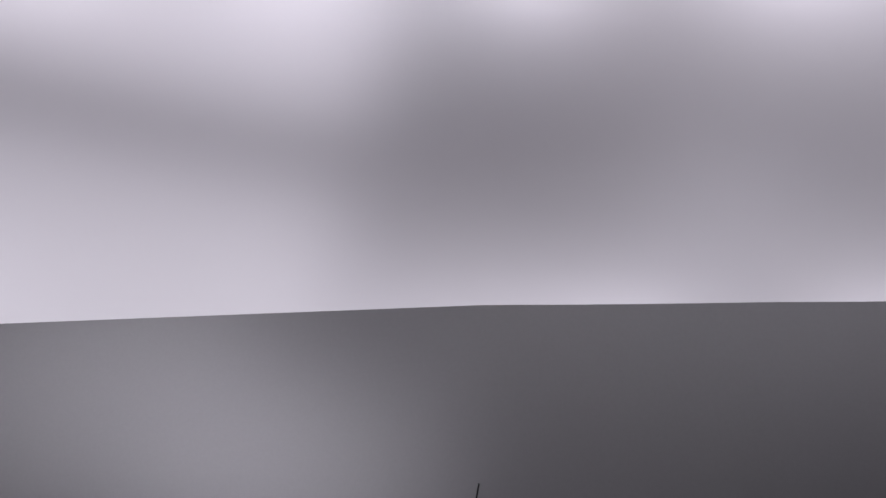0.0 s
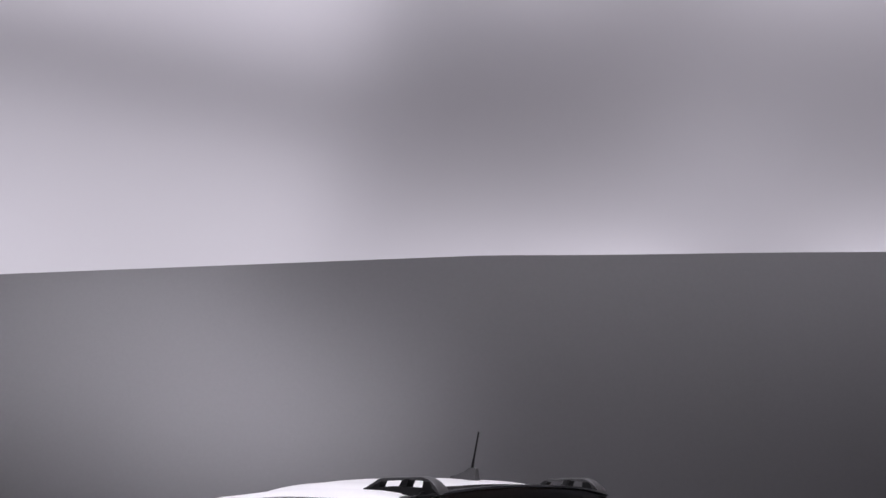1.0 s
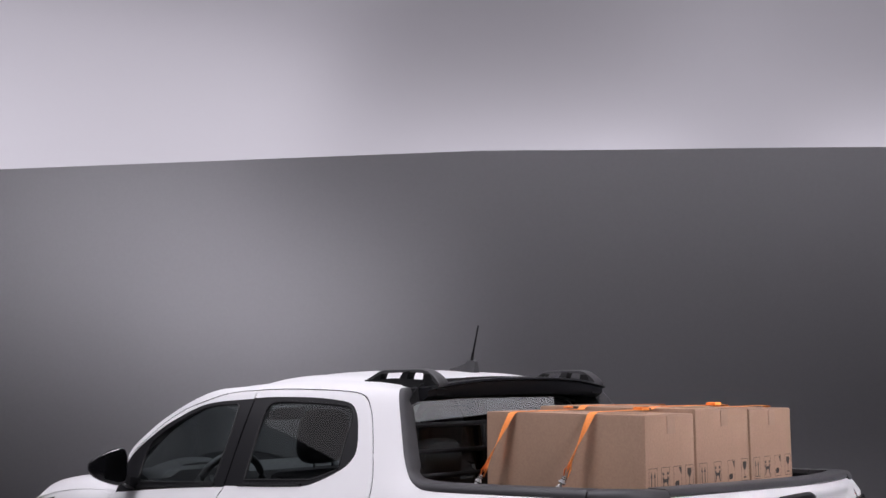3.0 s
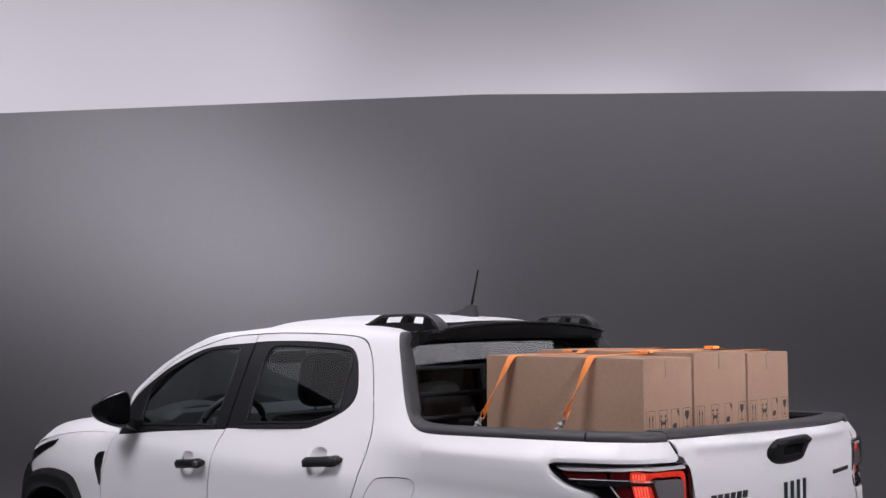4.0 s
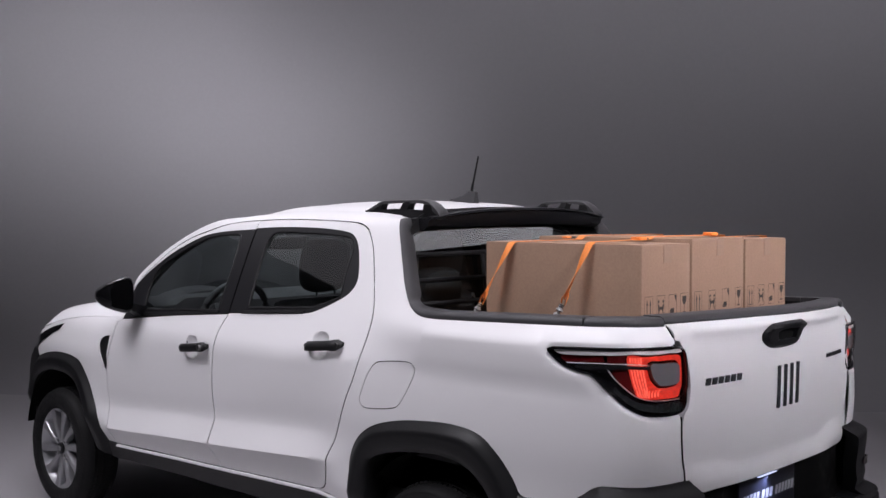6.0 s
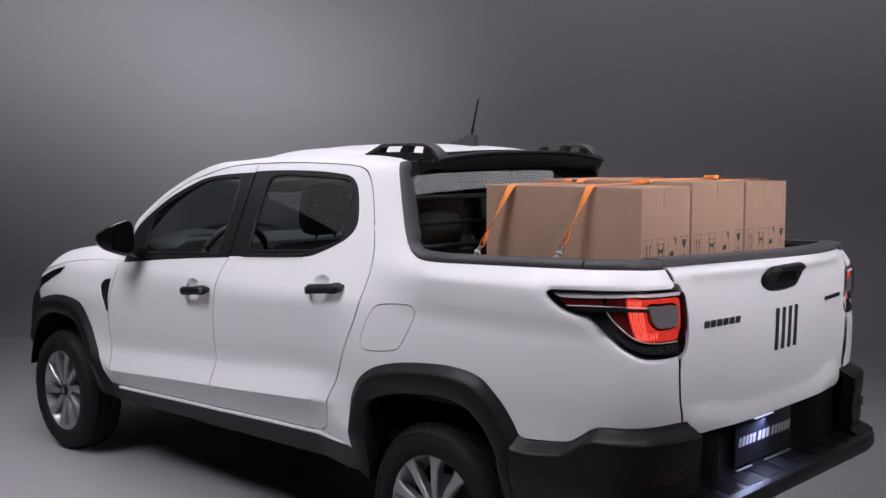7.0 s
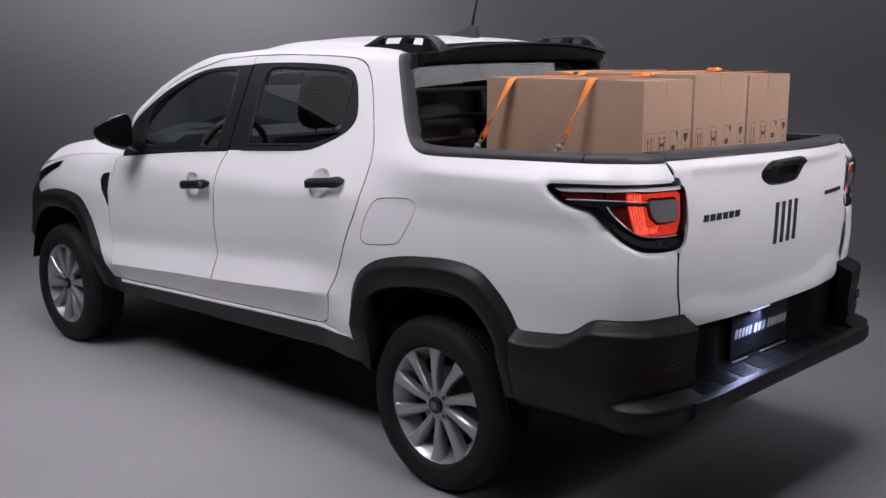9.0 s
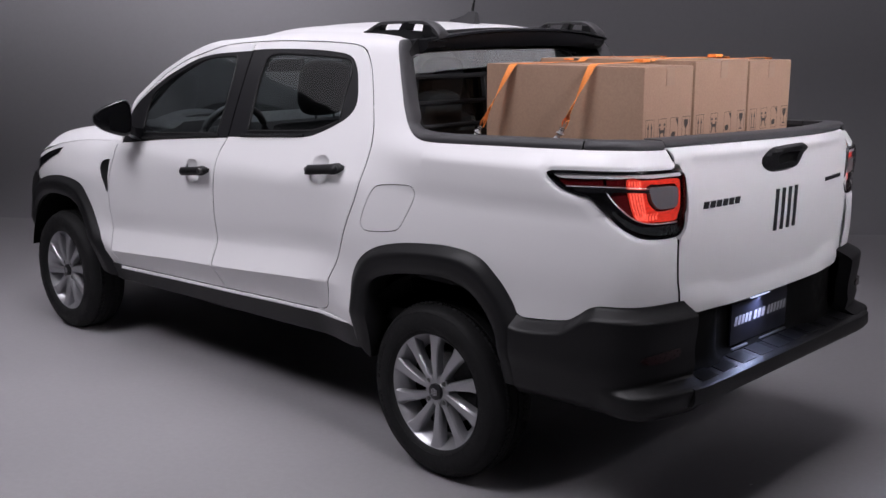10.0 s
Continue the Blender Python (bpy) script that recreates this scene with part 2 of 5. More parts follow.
def tube(path, radius, sides=10, bm=None, flat=1.0, closed=False):
    """A round bar along a path; radius may be a list; flat squeezes it upright."""
    bm = bm or bmesh.new()
    pts = [Vector(p) for p in path]
    n, rings = len(pts), []
    for i, p in enumerate(pts):
        a = pts[i - 1] if i or closed else p
        b = pts[(i + 1) % n] if i < n - 1 or closed else p
        t = (b - a).normalized()
        up = Vector((0, 0, 1)) if abs(t.z) < .9 else Vector((1, 0, 0))
        r = t.cross(up).normalized()
        u = r.cross(t)
        rad = radius[i] if isinstance(radius, (list, tuple)) else radius
        rings.append([bm.verts.new(p + r * math.cos(k * 2 * math.pi / sides) * rad + u * math.sin(k * 2 * math.pi / sides) * rad * flat) for k in range(sides)])
    for i in range(n if closed else n - 1):
        a, b = rings[i], rings[(i + 1) % n]
        for k in range(sides):
            bm.faces.new((a[k], a[(k + 1) % sides], b[(k + 1) % sides], b[k]))
    if not closed:
        bm.faces.new(rings[0][::-1]), bm.faces.new(rings[-1])
    return bm


def loft(sections, bm=None, caps=True, ring=True):
    """Skin over sections of equal length (closed rings)."""
    bm = bm or bmesh.new()
    rows = [[bm.verts.new(p) for p in s] for s in sections]
    n = len(rows[0])
    for a, b in zip(rows, rows[1:]):
        for k in range(n if ring else n - 1):
            bm.faces.new((a[k], a[(k + 1) % n], b[(k + 1) % n], b[k]))
    if caps and ring:
        bm.faces.new(rows[0][::-1]), bm.faces.new(rows[-1])
    return bm


def lathe(profile, sides=64, centre=(0, 0, 0), closed=False):
    """Turned about the y axis: profile of (radius, y)."""
    bm = bmesh.new()
    rows = []
    for r, y in profile:
        rows.append([bm.verts.new((centre[0] + r * math.cos(k * 2 * math.pi / sides), centre[1] + y, centre[2] + r * math.sin(k * 2 * math.pi / sides))) for k in range(sides)])
    pairs = list(zip(rows, rows[1:])) + ([(rows[-1], rows[0])] if closed else [])
    for a, b in pairs:
        for k in range(sides):
            bm.faces.new((a[k], a[(k + 1) % sides], b[(k + 1) % sides], b[k]))
    return bm


# ---- the studio ----
def strip(name, section, length_from, length_to, mat, cuts=2, label="", category=""):
    """A long sheet: a section of (ahead, z) drawn out across the studio."""
    bm = bmesh.new()
    rows = []
    for i in range(cuts + 1):
        a = length_from + (length_to - length_from) * i / cuts
        rows.append([bm.verts.new(spot_at(a, d, z)) for d, z in section])
    for a, b in zip(rows, rows[1:]):
        for k in range(len(section) - 1):
            bm.faces.new((a[k], b[k], b[k + 1], a[k + 1]))
    return tagged(link_mesh(name, bm, mat, smooth_angle=60), label, category, kind="structure")


WALL_TOP, WALL_AT, COVE = 3.53, 9.05, 1.1


def backdrop_plan():
    """Across and ahead along the foot of the backdrop, with its soft fold."""
    pts = []
    for i in range(61):
        a = -10 + 20 * i / 60
        d = WALL_AT
        if a < .39:
            d += (.39 - a) * .174
        else:
            d -= (a - .39) * .04 * smooth(a, .39, 3) - .018 * smooth(a, 2, 4) * (a - 2) * .6
        pts.append((a, d))
    return pts


def build_backdrop():
    bm = bmesh.new()
    rows = []
    for a, d in backdrop_plan():
        col = []
        for k in range(11):
            t = k / 10 * math.pi / 2
            col.append(spot_at(a, d - COVE + COVE * math.sin(t), COVE - COVE * math.cos(t)))
        for k in range(1, 6):
            col.append(spot_at(a, d, COVE + (WALL_TOP - COVE) * k / 5))
        col.append(spot_at(a, d + .06, WALL_TOP))
        col.append(spot_at(a, d + .06, .0))
        rows.append([bm.verts.new(p) for p in col])
    for a, b in zip(rows, rows[1:]):
        for k in range(len(a) - 1):
            bm.faces.new((a[k], b[k], b[k + 1], a[k + 1]))
    return tagged(link_mesh("backdrop", bm, WALL, smooth_angle=50), "curved grey studio cove wall behind the pickup", "backdrop", kind="structure")


build_backdrop()
bm = bmesh.new()
plan_pts = backdrop_plan()
near = [bm.verts.new(spot_at(a, -6.5, 0)) for a, d in plan_pts]
far = [bm.verts.new(spot_at(a, d - COVE, 0)) for a, d in plan_pts]
for i in range(len(near) - 1):
    bm.faces.new((near[i], near[i + 1], far[i + 1], far[i]))
tagged(link_mesh("floor", bm, FLOOR, smooth_angle=60), "plain grey painted studio floor", "floor", kind="structure")
strip("silk_screen", [(10.6, 2.6), (10.6, 9.2)], -10, 10, SILKY, 2, "white translucent silk lit unevenly from behind", "light screen")
strip("wall_behind", [(-6.5, 0), (-6.5, 9.2)], -10, 10, DIM, 2, "plain dim studio wall", "wall")
strip("ceiling", [(-6.5, 9.2), (14, 9.2)], -10, 10, DIM, 2, "dim studio ceiling", "ceiling")
strip("wall_far", [(14, 0), (14, 9.2)], -10, 10, DIM, 2, "plain dim studio wall", "wall")
def side_sheet(name, a, d0, d1, z0, z1, mat, label, category="wall"):
    bm = bmesh.new()
    bm.faces.new([bm.verts.new(spot_at(a, d, z)) for d, z in ((d0, z0), (d1, z0), (d1, z1), (d0, z1))])
    return tagged(link_mesh(name, bm, mat, smooth_angle=None), label, category, kind="structure")


side_sheet("wall_left", -10, -6.5, 14, 0, 9.2, DIM, "plain dim studio wall")
side_sheet("wall_right", 10, -6.5, 14, 0, 9.2, DIM, "plain dim studio wall")
for a, z, back, watts in SILK:
    p = spot_at(a, 10.6 + back, z)
    lamp("silk_lamp", p, p - AHEAD, .3, watts * 1.06, TINT)
for a, z, long, deep, watts in SILK_PANELS:
    p = spot_at(a, 11.35, z)
    panel = lamp("silk_panel", p, p - AHEAD, long, watts * 1.06, TINT, 180, deep)
    panel.matrix_world = panel.matrix_world @ Matrix.Rotation(radians(SLANT), 4, "Z")


# ---- the pickup: forward is -x, its near side -y, the rear axle stands over the origin ----
PLAN_X = [(-4.13, -3.62), (-3.93, -3.61), (-3.72, -3.575), (-3.57, -3.51), (-3.44, -3.42), (-3.3, -3.3), (-3.0, -3.0), (.62, .62), (.661, .66), (.705, .701), (.747, .735), (.791, .762), (.838, .780), (.887, .792), (.940, .801), (.990, .808)]
PLAN_W = [(-4.13, 0), (-3.93, .2), (-3.72, .40), (-3.57, .54), (-3.44, .63), (-3.3, .70), (-3.0, .775), (-2.6, .815), (-2.0, .832), (-1, .838), (0, .828), (.35, .814), (.55, .795), (.62, .787), (.661, .778), (.705, .763), (.747, .738), (.791, .703), (.838, .660), (.887, .612), (.940, .56), (.990, .51)]
LOW = [(.2, .085), (.30, .06), (.42, .034), (.50, .010), (.535, .0), (.58, .006), (.68, .010), (.82, .002), (.95, .006), (1.0, .012)]
CAB_IN = [(1.0, .012), (1.05, .030), (1.15, .068), (1.3, .128), (1.42, .180), (1.48, .212), (1.528, .245), (1.578, .29), (1.642, .35), (1.743, .45), (1.893, .60), (2.131, .838)]
CAB_Z = [(1.42, 1.42), (1.48, 1.478), (1.528, 1.505), (1.578, 1.521), (1.642, 1.533), (1.743, 1.547), (1.893, 1.563), (2.131, 1.570)]
BED_IN = [(1.0, .006), (1.07, .003), (1.112, .0035), (1.124, .007), (1.145, .020), (1.18, .044), (1.21, .075)]
CREASE = [(-2.3, .485), (-1.893, .514), (-1.634, .535), (-1.297, .557), (-.81, .594), (-.569, .613), (-.40, .628)]
SCOOP = [(-.25, .108), (-.16, .080), (-.08, .047), (-.012, .0075), (0, 0), (.010, .0025), (.06, .0165), (.098, .0262), (.106, .0275), (.125, .0270), (.2, .016), (.30, .008), (.40, .005), (.50, .012)]
NOSE_IN = [(.85, .004), (.95, .03), (1.0, .06), (1.04, .12), (1.08, .25)]
ROOF_DROP = [(-2.1, .26), (-1.9, .19), (-1.7, .108), (-1.5, .060), (-1.3, .021), (-1.1, .004), (-.95, 0), (-.8, .002), (-.6, .010), (-.46, .028), (-.36, .048)]
GATE_X = [(.60, -.04), (.66, .0), (.68, .004), (.70, .001), (.722, -.009), (.734, -.015), (.742, -.0175), (.78, -.016), (.85, -.012), (.95, -.009), (1.06, -.010), (1.11, -.013), (1.125, -.012), (1.142, -.003), (1.15, .0), (1.158, -.002), (1.168, -.010), (1.18, -.020), (1.21, -.055)]


def tuck(u, v):
    low = table(v, LOW)
    k = smooth(u, -2.34, -2.16) * (1 - smooth(u, -.70, -.40))
    if k > 0 and v < 1.0:
        q = 1 - smooth(v, .93, 1.0)
        low = low * (1 - k * q) + k * q * table(v - table(u, CREASE), SCOOP)
    cab = low if v <= 1 else table(v, CAB_IN)
    bed = low if v <= 1 else table(v, BED_IN)
    k = smooth(u, -.45, .05) * (1 - smooth(v, 1.18, 1.32))
    o = cab * (1 - k) + bed * k
    f = 1 - smooth(u, -2.35, -2.0)
    o = o * (1 - f) + f * table(v, NOSE_IN) if f > 0 and v > .85 else o
    return o + (1 - smooth(u, -3.28, -2.98)) * table(v, [(.69, 0), (.74, .02), (.84, .085), (.95, .19)])


def body(u, v, off=0.0):
    """The skin of the near side: u runs along the car and round its corners, v up the flank and over the roof."""
    e = .004
    x, w = table(u, PLAN_X), table(u, PLAN_W)
    dx, dw = table(u + e, PLAN_X) - table(u - e, PLAN_X), table(u + e, PLAN_W) - table(u - e, PLAN_W)
    s = math.hypot(dx, dw) or 1
    i = tuck(u, v)
    z = v if v <= 1.42 else table(v, CAB_Z) - table(u, ROOF_DROP) * smooth(i, .19, .36) + off * smooth(i, .2, .35)
    o = off * (1 - smooth(i, .25, .4)) - i
    return x - dw / s * o, -max(0.0, w + dx / s * o), z


def shifted(d):
    return lambda u, v, off=0.0: body(u, v, off + d)


def gate(y, z, off=0.0):
    fold = z - .028 * smooth(abs(y), .26, .42) * (1 - smooth(z, .80, .92))
    lip = table(fold, GATE_X)
    if fold < .742:
        lip = -.0175 + (lip + .0175) * (1 - .7 * smooth(abs(y), .47, .56))
    return .845 - (.14 + .10 * smooth(z, 1.08, 1.18)) * y * y + lip + off, y, z


def upright(x):
    return lambda y, z, off=0.0: (x + off, y, z)


pickup = thing("pickup_truck", "white double-cab pickup with black plastic trim parked on the studio floor", "pickup truck")

GAP = .0028
FRONT_LINE = [(-2.060, 1.015), (-2.096, 1.005), (-2.117, .957), (-2.158, .861), (-2.188, .748), (-2.194, .61), (-2.180, .502), (-2.161, .416)]
SPLIT = [(-1.216, 1.098), (-1.244, 1.05), (-1.262, .969), (-1.281, .85), (-1.291, .727), (-1.291, .667), (-1.308, .566), (-1.302, .507), (-1.293, .450)]
REAR_LINE = [(-.691, 1.491), (-.587, 1.481), (-.527, 1.461), (-.484, 1.427), (-.448, 1.378), (-.399, 1.28), (-.357, 1.185), (-.344, 1.131), (-.346, 1.088), (-.355, 1.039), (-.382, .947), (-.424, .86), (-.463, .771), (-.500, .691), (-.536, .630), (-.556, .563), (-.583, .514), (-.628, .484), (-.690, .4725)]
CANT = [(-2.052, 1.160), (-1.986, 1.222), (-1.875, 1.308), (-1.804, 1.352), (-1.699, 1.400), (-1.611, 1.426), (-1.424, 1.470), (-1.311, 1.485), (-1.222, 1.490)]
TRIM_F = [(-2.050, 1.020), (-2.050, 1.020), (-2.044, 1.150), (-2.044, 1.150), (-1.986, 1.212), (-1.893, 1.280), (-1.791, 1.338), (-1.602, 1.411), (-1.482, 1.432), (-1.321, 1.443), (-1.2225, 1.449), (-1.2225, 1.449), (-1.2225, 1.102), (-1.2225, 1.102), (-1.638, 1.064)]
GLASS_F = [(-1.885, 1.074), (-1.885, 1.074), (-1.897, 1.189), (-1.880, 1.250), (-1.791, 1.312), (-1.655, 1.374), (-1.528, 1.412), (-1.337, 1.425), (-1.312, 1.415), (-1.306, 1.390), (-1.297, 1.279), (-1.301, 1.111), (-1.301, 1.111)]
TRIM_R = [(-1.217, 1.449), (-1.217, 1.449), (-1.092, 1.457), (-.837, 1.458), (-.663, 1.449), (-.591, 1.436), (-.548, 1.406), (-.515, 1.356), (-.485, 1.277), (-.497, 1.236), (-.546, 1.199), (-.675, 1.146), (-.748, 1.133), (-1.217, 1.102), (-1.217, 1.102)]
GLASS_R = [(-1.098, 1.133), (-1.098, 1.133), (-1.112, 1.331), (-1.104, 1.415), (-1.068, 1.437), (-.861, 1.438), (-.631, 1.430), (-.586, 1.418), (-.562, 1.385), (-.562, 1.293), (-.556, 1.215), (-.566, 1.200), (-.694, 1.160), (-.72, 1.157)]
ARCH_R = [(-.408, .452), (-.413, .567), (-.407, .652), (-.370, .721), (-.294, .774), (-.190, .807), (-.052, .828), (.104, .836), (.215, .818), (.286, .765), (.329, .716), (.363, .661)]
ARCH_R_IN = [(-.331, .36), (-.312, .523), (-.315, .604), (-.292, .658), (-.200, .698), (-.059, .722), (.073, .730), (.171, .707), (.245, .65), (.300, .56), (.315, .42)]
ARCH_F = [(-3.02, .752), (-2.879, .783), (-2.673, .805), (-2.478, .787), (-2.404, .724), (-2.299, .568), (-2.232, .418)]
ARCH_F_IN = [(-3.09, .30), (-3.10, .45), (-3.062, .599), (-2.925, .680), (-2.70, .712), (-2.510, .683), (-2.388, .556), (-2.335, .385)]
LAMP = [(.469, 1.113), (.482, 1.118), (.718, 1.128), (.890, 1.127), (.932, 1.125), (.947, 1.105), (.955, 1.055), (.961, .995), (.949, .947), (.922, .930), (.813, .932), (.775, .941), (.724, .966), (.671, 1.005), (.620, 1.047), (.577, 1.055), (.528, 1.068), (.486, 1.093)]
BODY_LOW = [(.366, .661), (.382, .651), (.400, .650), (.545, .666), (.590, .690), (.624, .714), (.661, .727), (.805, .728), (.945, .727)]
GATE_GAP = [(.945, .727), (.940, .758), (.930, .787), (.924, .858), (.925, .92), (.923, 1.0), (.915, 1.129), (.910, 1.152), (.905, 1.184)]
BED_TOP = [(.894, 1.184), (.717, 1.187), (.575, 1.183), (.308, 1.176), (.07, 1.169), (-.028, 1.167)]
CPILLAR = [(-.028, 1.167), (-.085, 1.170), (-.130, 1.182), (-.181, 1.207), (-.211, 1.242), (-.247, 1.287), (-.282, 1.344), (-.315, 1.401), (-.345, 1.448), (-.370, 1.491), (-.395, 1.535)]



def both(name, surf, loop, mat, holes=(), label="", parent=None, **kw):
    """A part on the near flank, and its twin on the far one."""
    return [part(name, patch(surf, loop, holes, mirror=m, **kw), mat, (parent[m] if parent else pickup), label, None) for m in (False, True)]


# doors with frames, window trims and panes
loop_f = spline([*FRONT_LINE[:1], *FRONT_LINE[:1], *FRONT_LINE[1:], FRONT_LINE[-1], (-1.9, .428), (-1.6, .439), *SPLIT[::-1][:1], *SPLIT[::-1], SPLIT[0], CANT[-1], CANT[-1], *CANT[::-1][1:], CANT[0]])
loop_r = spline([SPLIT[0], SPLIT[0], *SPLIT[1:], SPLIT[-1], (-.95, .464), *REAR_LINE[::-1], (-.831, 1.496), (-1.049, 1.498), (-1.222, 1.490), (-1.222, 1.490)])
def ring(cu, cv, ru, rv, n=28, power=2.6):
    """A soft-cornered oval."""
    out = []
    for i in range(n):
        a = i * 2 * math.pi / n
        c, s = math.cos(a), math.sin(a)
        out.append((cu + ru * math.copysign(abs(c) ** (2 / power), c) + .12 * rv * s * -1, cv + rv * math.copysign(abs(s) ** (2 / power), s)))
    return np.array(out)


cup_f, cup_r = ring(-1.428, .949, .043, .049, 36, 4.0), ring(-.594, 1.029, .047, .051, 36, 4.0)
trim_f, glass_f, trim_r, glass_r = (spline(p) for p in (TRIM_F, GLASS_F, TRIM_R, GLASS_R))
cut_f = spline([(-1.19 if u > -1.23 else u, v) for u, v in TRIM_F])
cut_r = spline([(-1.25 if u < -1.21 else u, v) for u, v in TRIM_R])
FOLDS = [np.array([(u, table(u, CREASE) + h) for u in np.arange(-2.25, -.38, .02)]) for h in (-.010, .0, .010, .096, .107, .125)]
front_door = both("front_door", body, grown(loop_f, -GAP), PAINT, [cut_f, cup_f], "white painted front door", step=.016, lines=FOLDS)
rear_door = both("rear_door", body, grown(loop_r, -GAP), PAINT, [cut_r, cup_r], "white painted rear door", step=.016, lines=FOLDS)
both("window_frame", shifted(-.003), grown(trim_f, -.0015), SATIN, [grown(glass_f, .001)], "satin black window frame", front_door)
both("window_frame", shifted(-.003), grown(trim_r, -.0015), SATIN, [grown(glass_r, .001)], "satin black window frame", rear_door)
for doors, g in ((front_door, glass_f), (rear_door, glass_r)):
    for o in both("window_pane", shifted(-.010), grown(g, .004), PANE, (), "tinted side window", doors, thick=0, step=.06):
        o.visible_shadow = False
    for m in (False, True):
        p = [body(u, v, -.005) for u, v in g]
        part("window_seal", tube([(x, -y if m else y, z) for x, y, z in p], .0055, 6, closed=True), BLACK, doors[m], "black rubber window seal")
# scooped cups and bar handles
for doors, cup, (hu, hv), reach in ((front_door, cup_f, (-1.392, .953), .094), (rear_door, cup_r, (-.556, 1.034), .095)):
    mid = cup.mean(0)

    def dish(a, b, off=0.0, mid=mid):
        r2 = ((a - mid[0]) / .054) ** 2 + ((b - mid[1]) / .048) ** 2
        return body(a, b, off - .017 * max(0, 1 - r2) ** .6)

    both("grip_cup", dish, cup, PAINT, (), "white scooped grip recess", doors, thick=0, step=.008)
    for m in (False, True):
        secs = []
        for i in range(15):
            s = -1 + 2 * i / 14
            u, v = hu + s * reach, hv + s * .010
            out = .025 + .006 * (1 - s * s) - .016 * max(0, abs(s) - .82) / .18
            hgt = .0185 * (1 - .6 * max(0, abs(s) - .86) / .14) + .0025 * smooth(s, .45, .75)
            ring_pts = []
            for k in range(10):
                a = k * 2 * math.pi / 10
                x, y, z = body(u, v + math.sin(a) * hgt, out + math.cos(a) * .011)
                ring_pts.append((x, -y if m else y, z))
            secs.append(ring_pts)
        h = part("door_handle", loft(secs), BLACK, doors[m], "black bar door handle", 50)
        for s in (-.84, .84):
            a, b = body(hu + s * reach, hv + s * .010, -.012), body(hu + s * reach, hv + s * .010, .03)
            p = [(q[0], -q[1] if m else q[1], q[2]) for q in (a, b)]
            part("handle_mount", tube(p, .011, 10), SATIN, doors[m])
for m in (False, True):
    a, b = body(-1.318, .960, .030), body(-1.318, .960, .042)
    p = [(q[0], -q[1] if m else q[1], q[2]) for q in (a, b)]
    part("lock_cylinder", tube(p, [.0125, .0115], 14), STEEL, front_door[m], "round metal door lock")
# weather strips under the panes and the pillar seam
for doors, line in ((front_door, [(-1.88, 1.056), (-1.6, 1.078), (-1.285, 1.106)]), (rear_door, [(-1.125, 1.115), (-.9, 1.129), (-.735, 1.141)])):
    for m in (False, True):
        p = [body(u, v, .002) for u, v in spline(line, False, .05)]
        part("weather_strip", tube([(x, -y if m else y, z) for x, y, z in p], .006, 6, flat=1.2), BLACK, doors[m], "black rubber strip")
# front wing
loop_w = spline([FRONT_LINE[0], FRONT_LINE[0], (-2.30, 1.012), (-2.498, .998), (-2.697, .973), (-2.851, .940), (-2.99, .895), (-3.06, .85), (-3.06, .85), (-3.06, .76), *ARCH_F[:1], *ARCH_F[1:], ARCH_F[-1], *FRONT_LINE[::-1][:1], *FRONT_LINE[::-1][:-1]])
vent = spline([(-2.262, .893), (-2.236, .922), (-2.16, .937), (-2.16, .937), (-2.178, .85), (-2.196, .772), (-2.222, .81), (-2.25, .86)])
wing = both("front_wing", body, grown(loop_w, -GAP), PAINT, [vent], "white painted front wing")
both("side_vent", shifted(-.006), grown(vent, .003), BLACK, (), "black plastic wing vent", wing)

# bed side with rear pillar and roof side, as one pressing
loop_b = spline([(-1.222, 1.494), (-1.049, 1.502), (-.831, 1.500), *[(u + .0032 * smooth(1.49 - v, 0, .03), v + .0035 * smooth(v, 1.42, 1.48)) for u, v in REAR_LINE], (-.690, .470), (-.690, .462), (-.55, .472), (-.408, .452), (-.408, .452), *ARCH_R[1:], *BODY_LOW[1:], BODY_LOW[-1], *GATE_GAP[1:], GATE_GAP[-1], *BED_TOP[1:-1], *CPILLAR, CPILLAR[-1], (-.405, 1.60), (-.415, 1.70), (-.42, 1.85), (-.42, 2.125), (-.42, 2.125), (-1.0, 2.125), (-1.70, 2.125), (-1.70, 2.125), (-1.68, 1.85), (-1.64, 1.66), (-1.55, 1.57), (-1.50, 1.53), (-1.525, 1.500), (-1.60, 1.464), (-1.70, 1.426), (-1.804, 1.377), (-1.875, 1.338), (-1.976, 1.264), (-2.066, 1.190), (-2.066, 1.190), (-2.05, 1.165), (-1.986, 1.2245), (-1.875, 1.3105), (-1.804, 1.3545), (-1.699, 1.4025), (-1.611, 1.4285), (-1.424, 1.4725), (-1.311, 1.4875)])
lamp_loop = spline(LAMP)
fuel = spline([(-.253, 1.004), (-.12, 1.016), (-.089, 1.008), (-.084, .985), (-.095, .955), (-.148, .874), (-.176, .855), (-.29, .838), (-.335, .840), (-.350, .86), (-.343, .89), (-.313, .954), (-.285, .991)])
# the lamp cuts a notch into the rear edge, with a dished flange round it
notch = grown(lamp_loop, .003)
cut = [k for k, (u, v) in enumerate(loop_b) if u > .885 and .929 < v < 1.130]
first = int(np.argmin(np.hypot(notch[:, 0] - .921, notch[:, 1] - .926)))
last = int(np.argmin(np.hypot(notch[:, 0] - .902, notch[:, 1] - 1.130)))
turn = np.roll(notch, -first, 0)
span = (last - first) % len(notch)
way = turn[:span + 1]
if way[:, 0].min() > .6:
    way = np.roll(turn[::-1], 1, 0)[:len(notch) - span + 1]
loop_b = np.concatenate([loop_b[:cut[0]], way, loop_b[cut[-1] + 1:]])


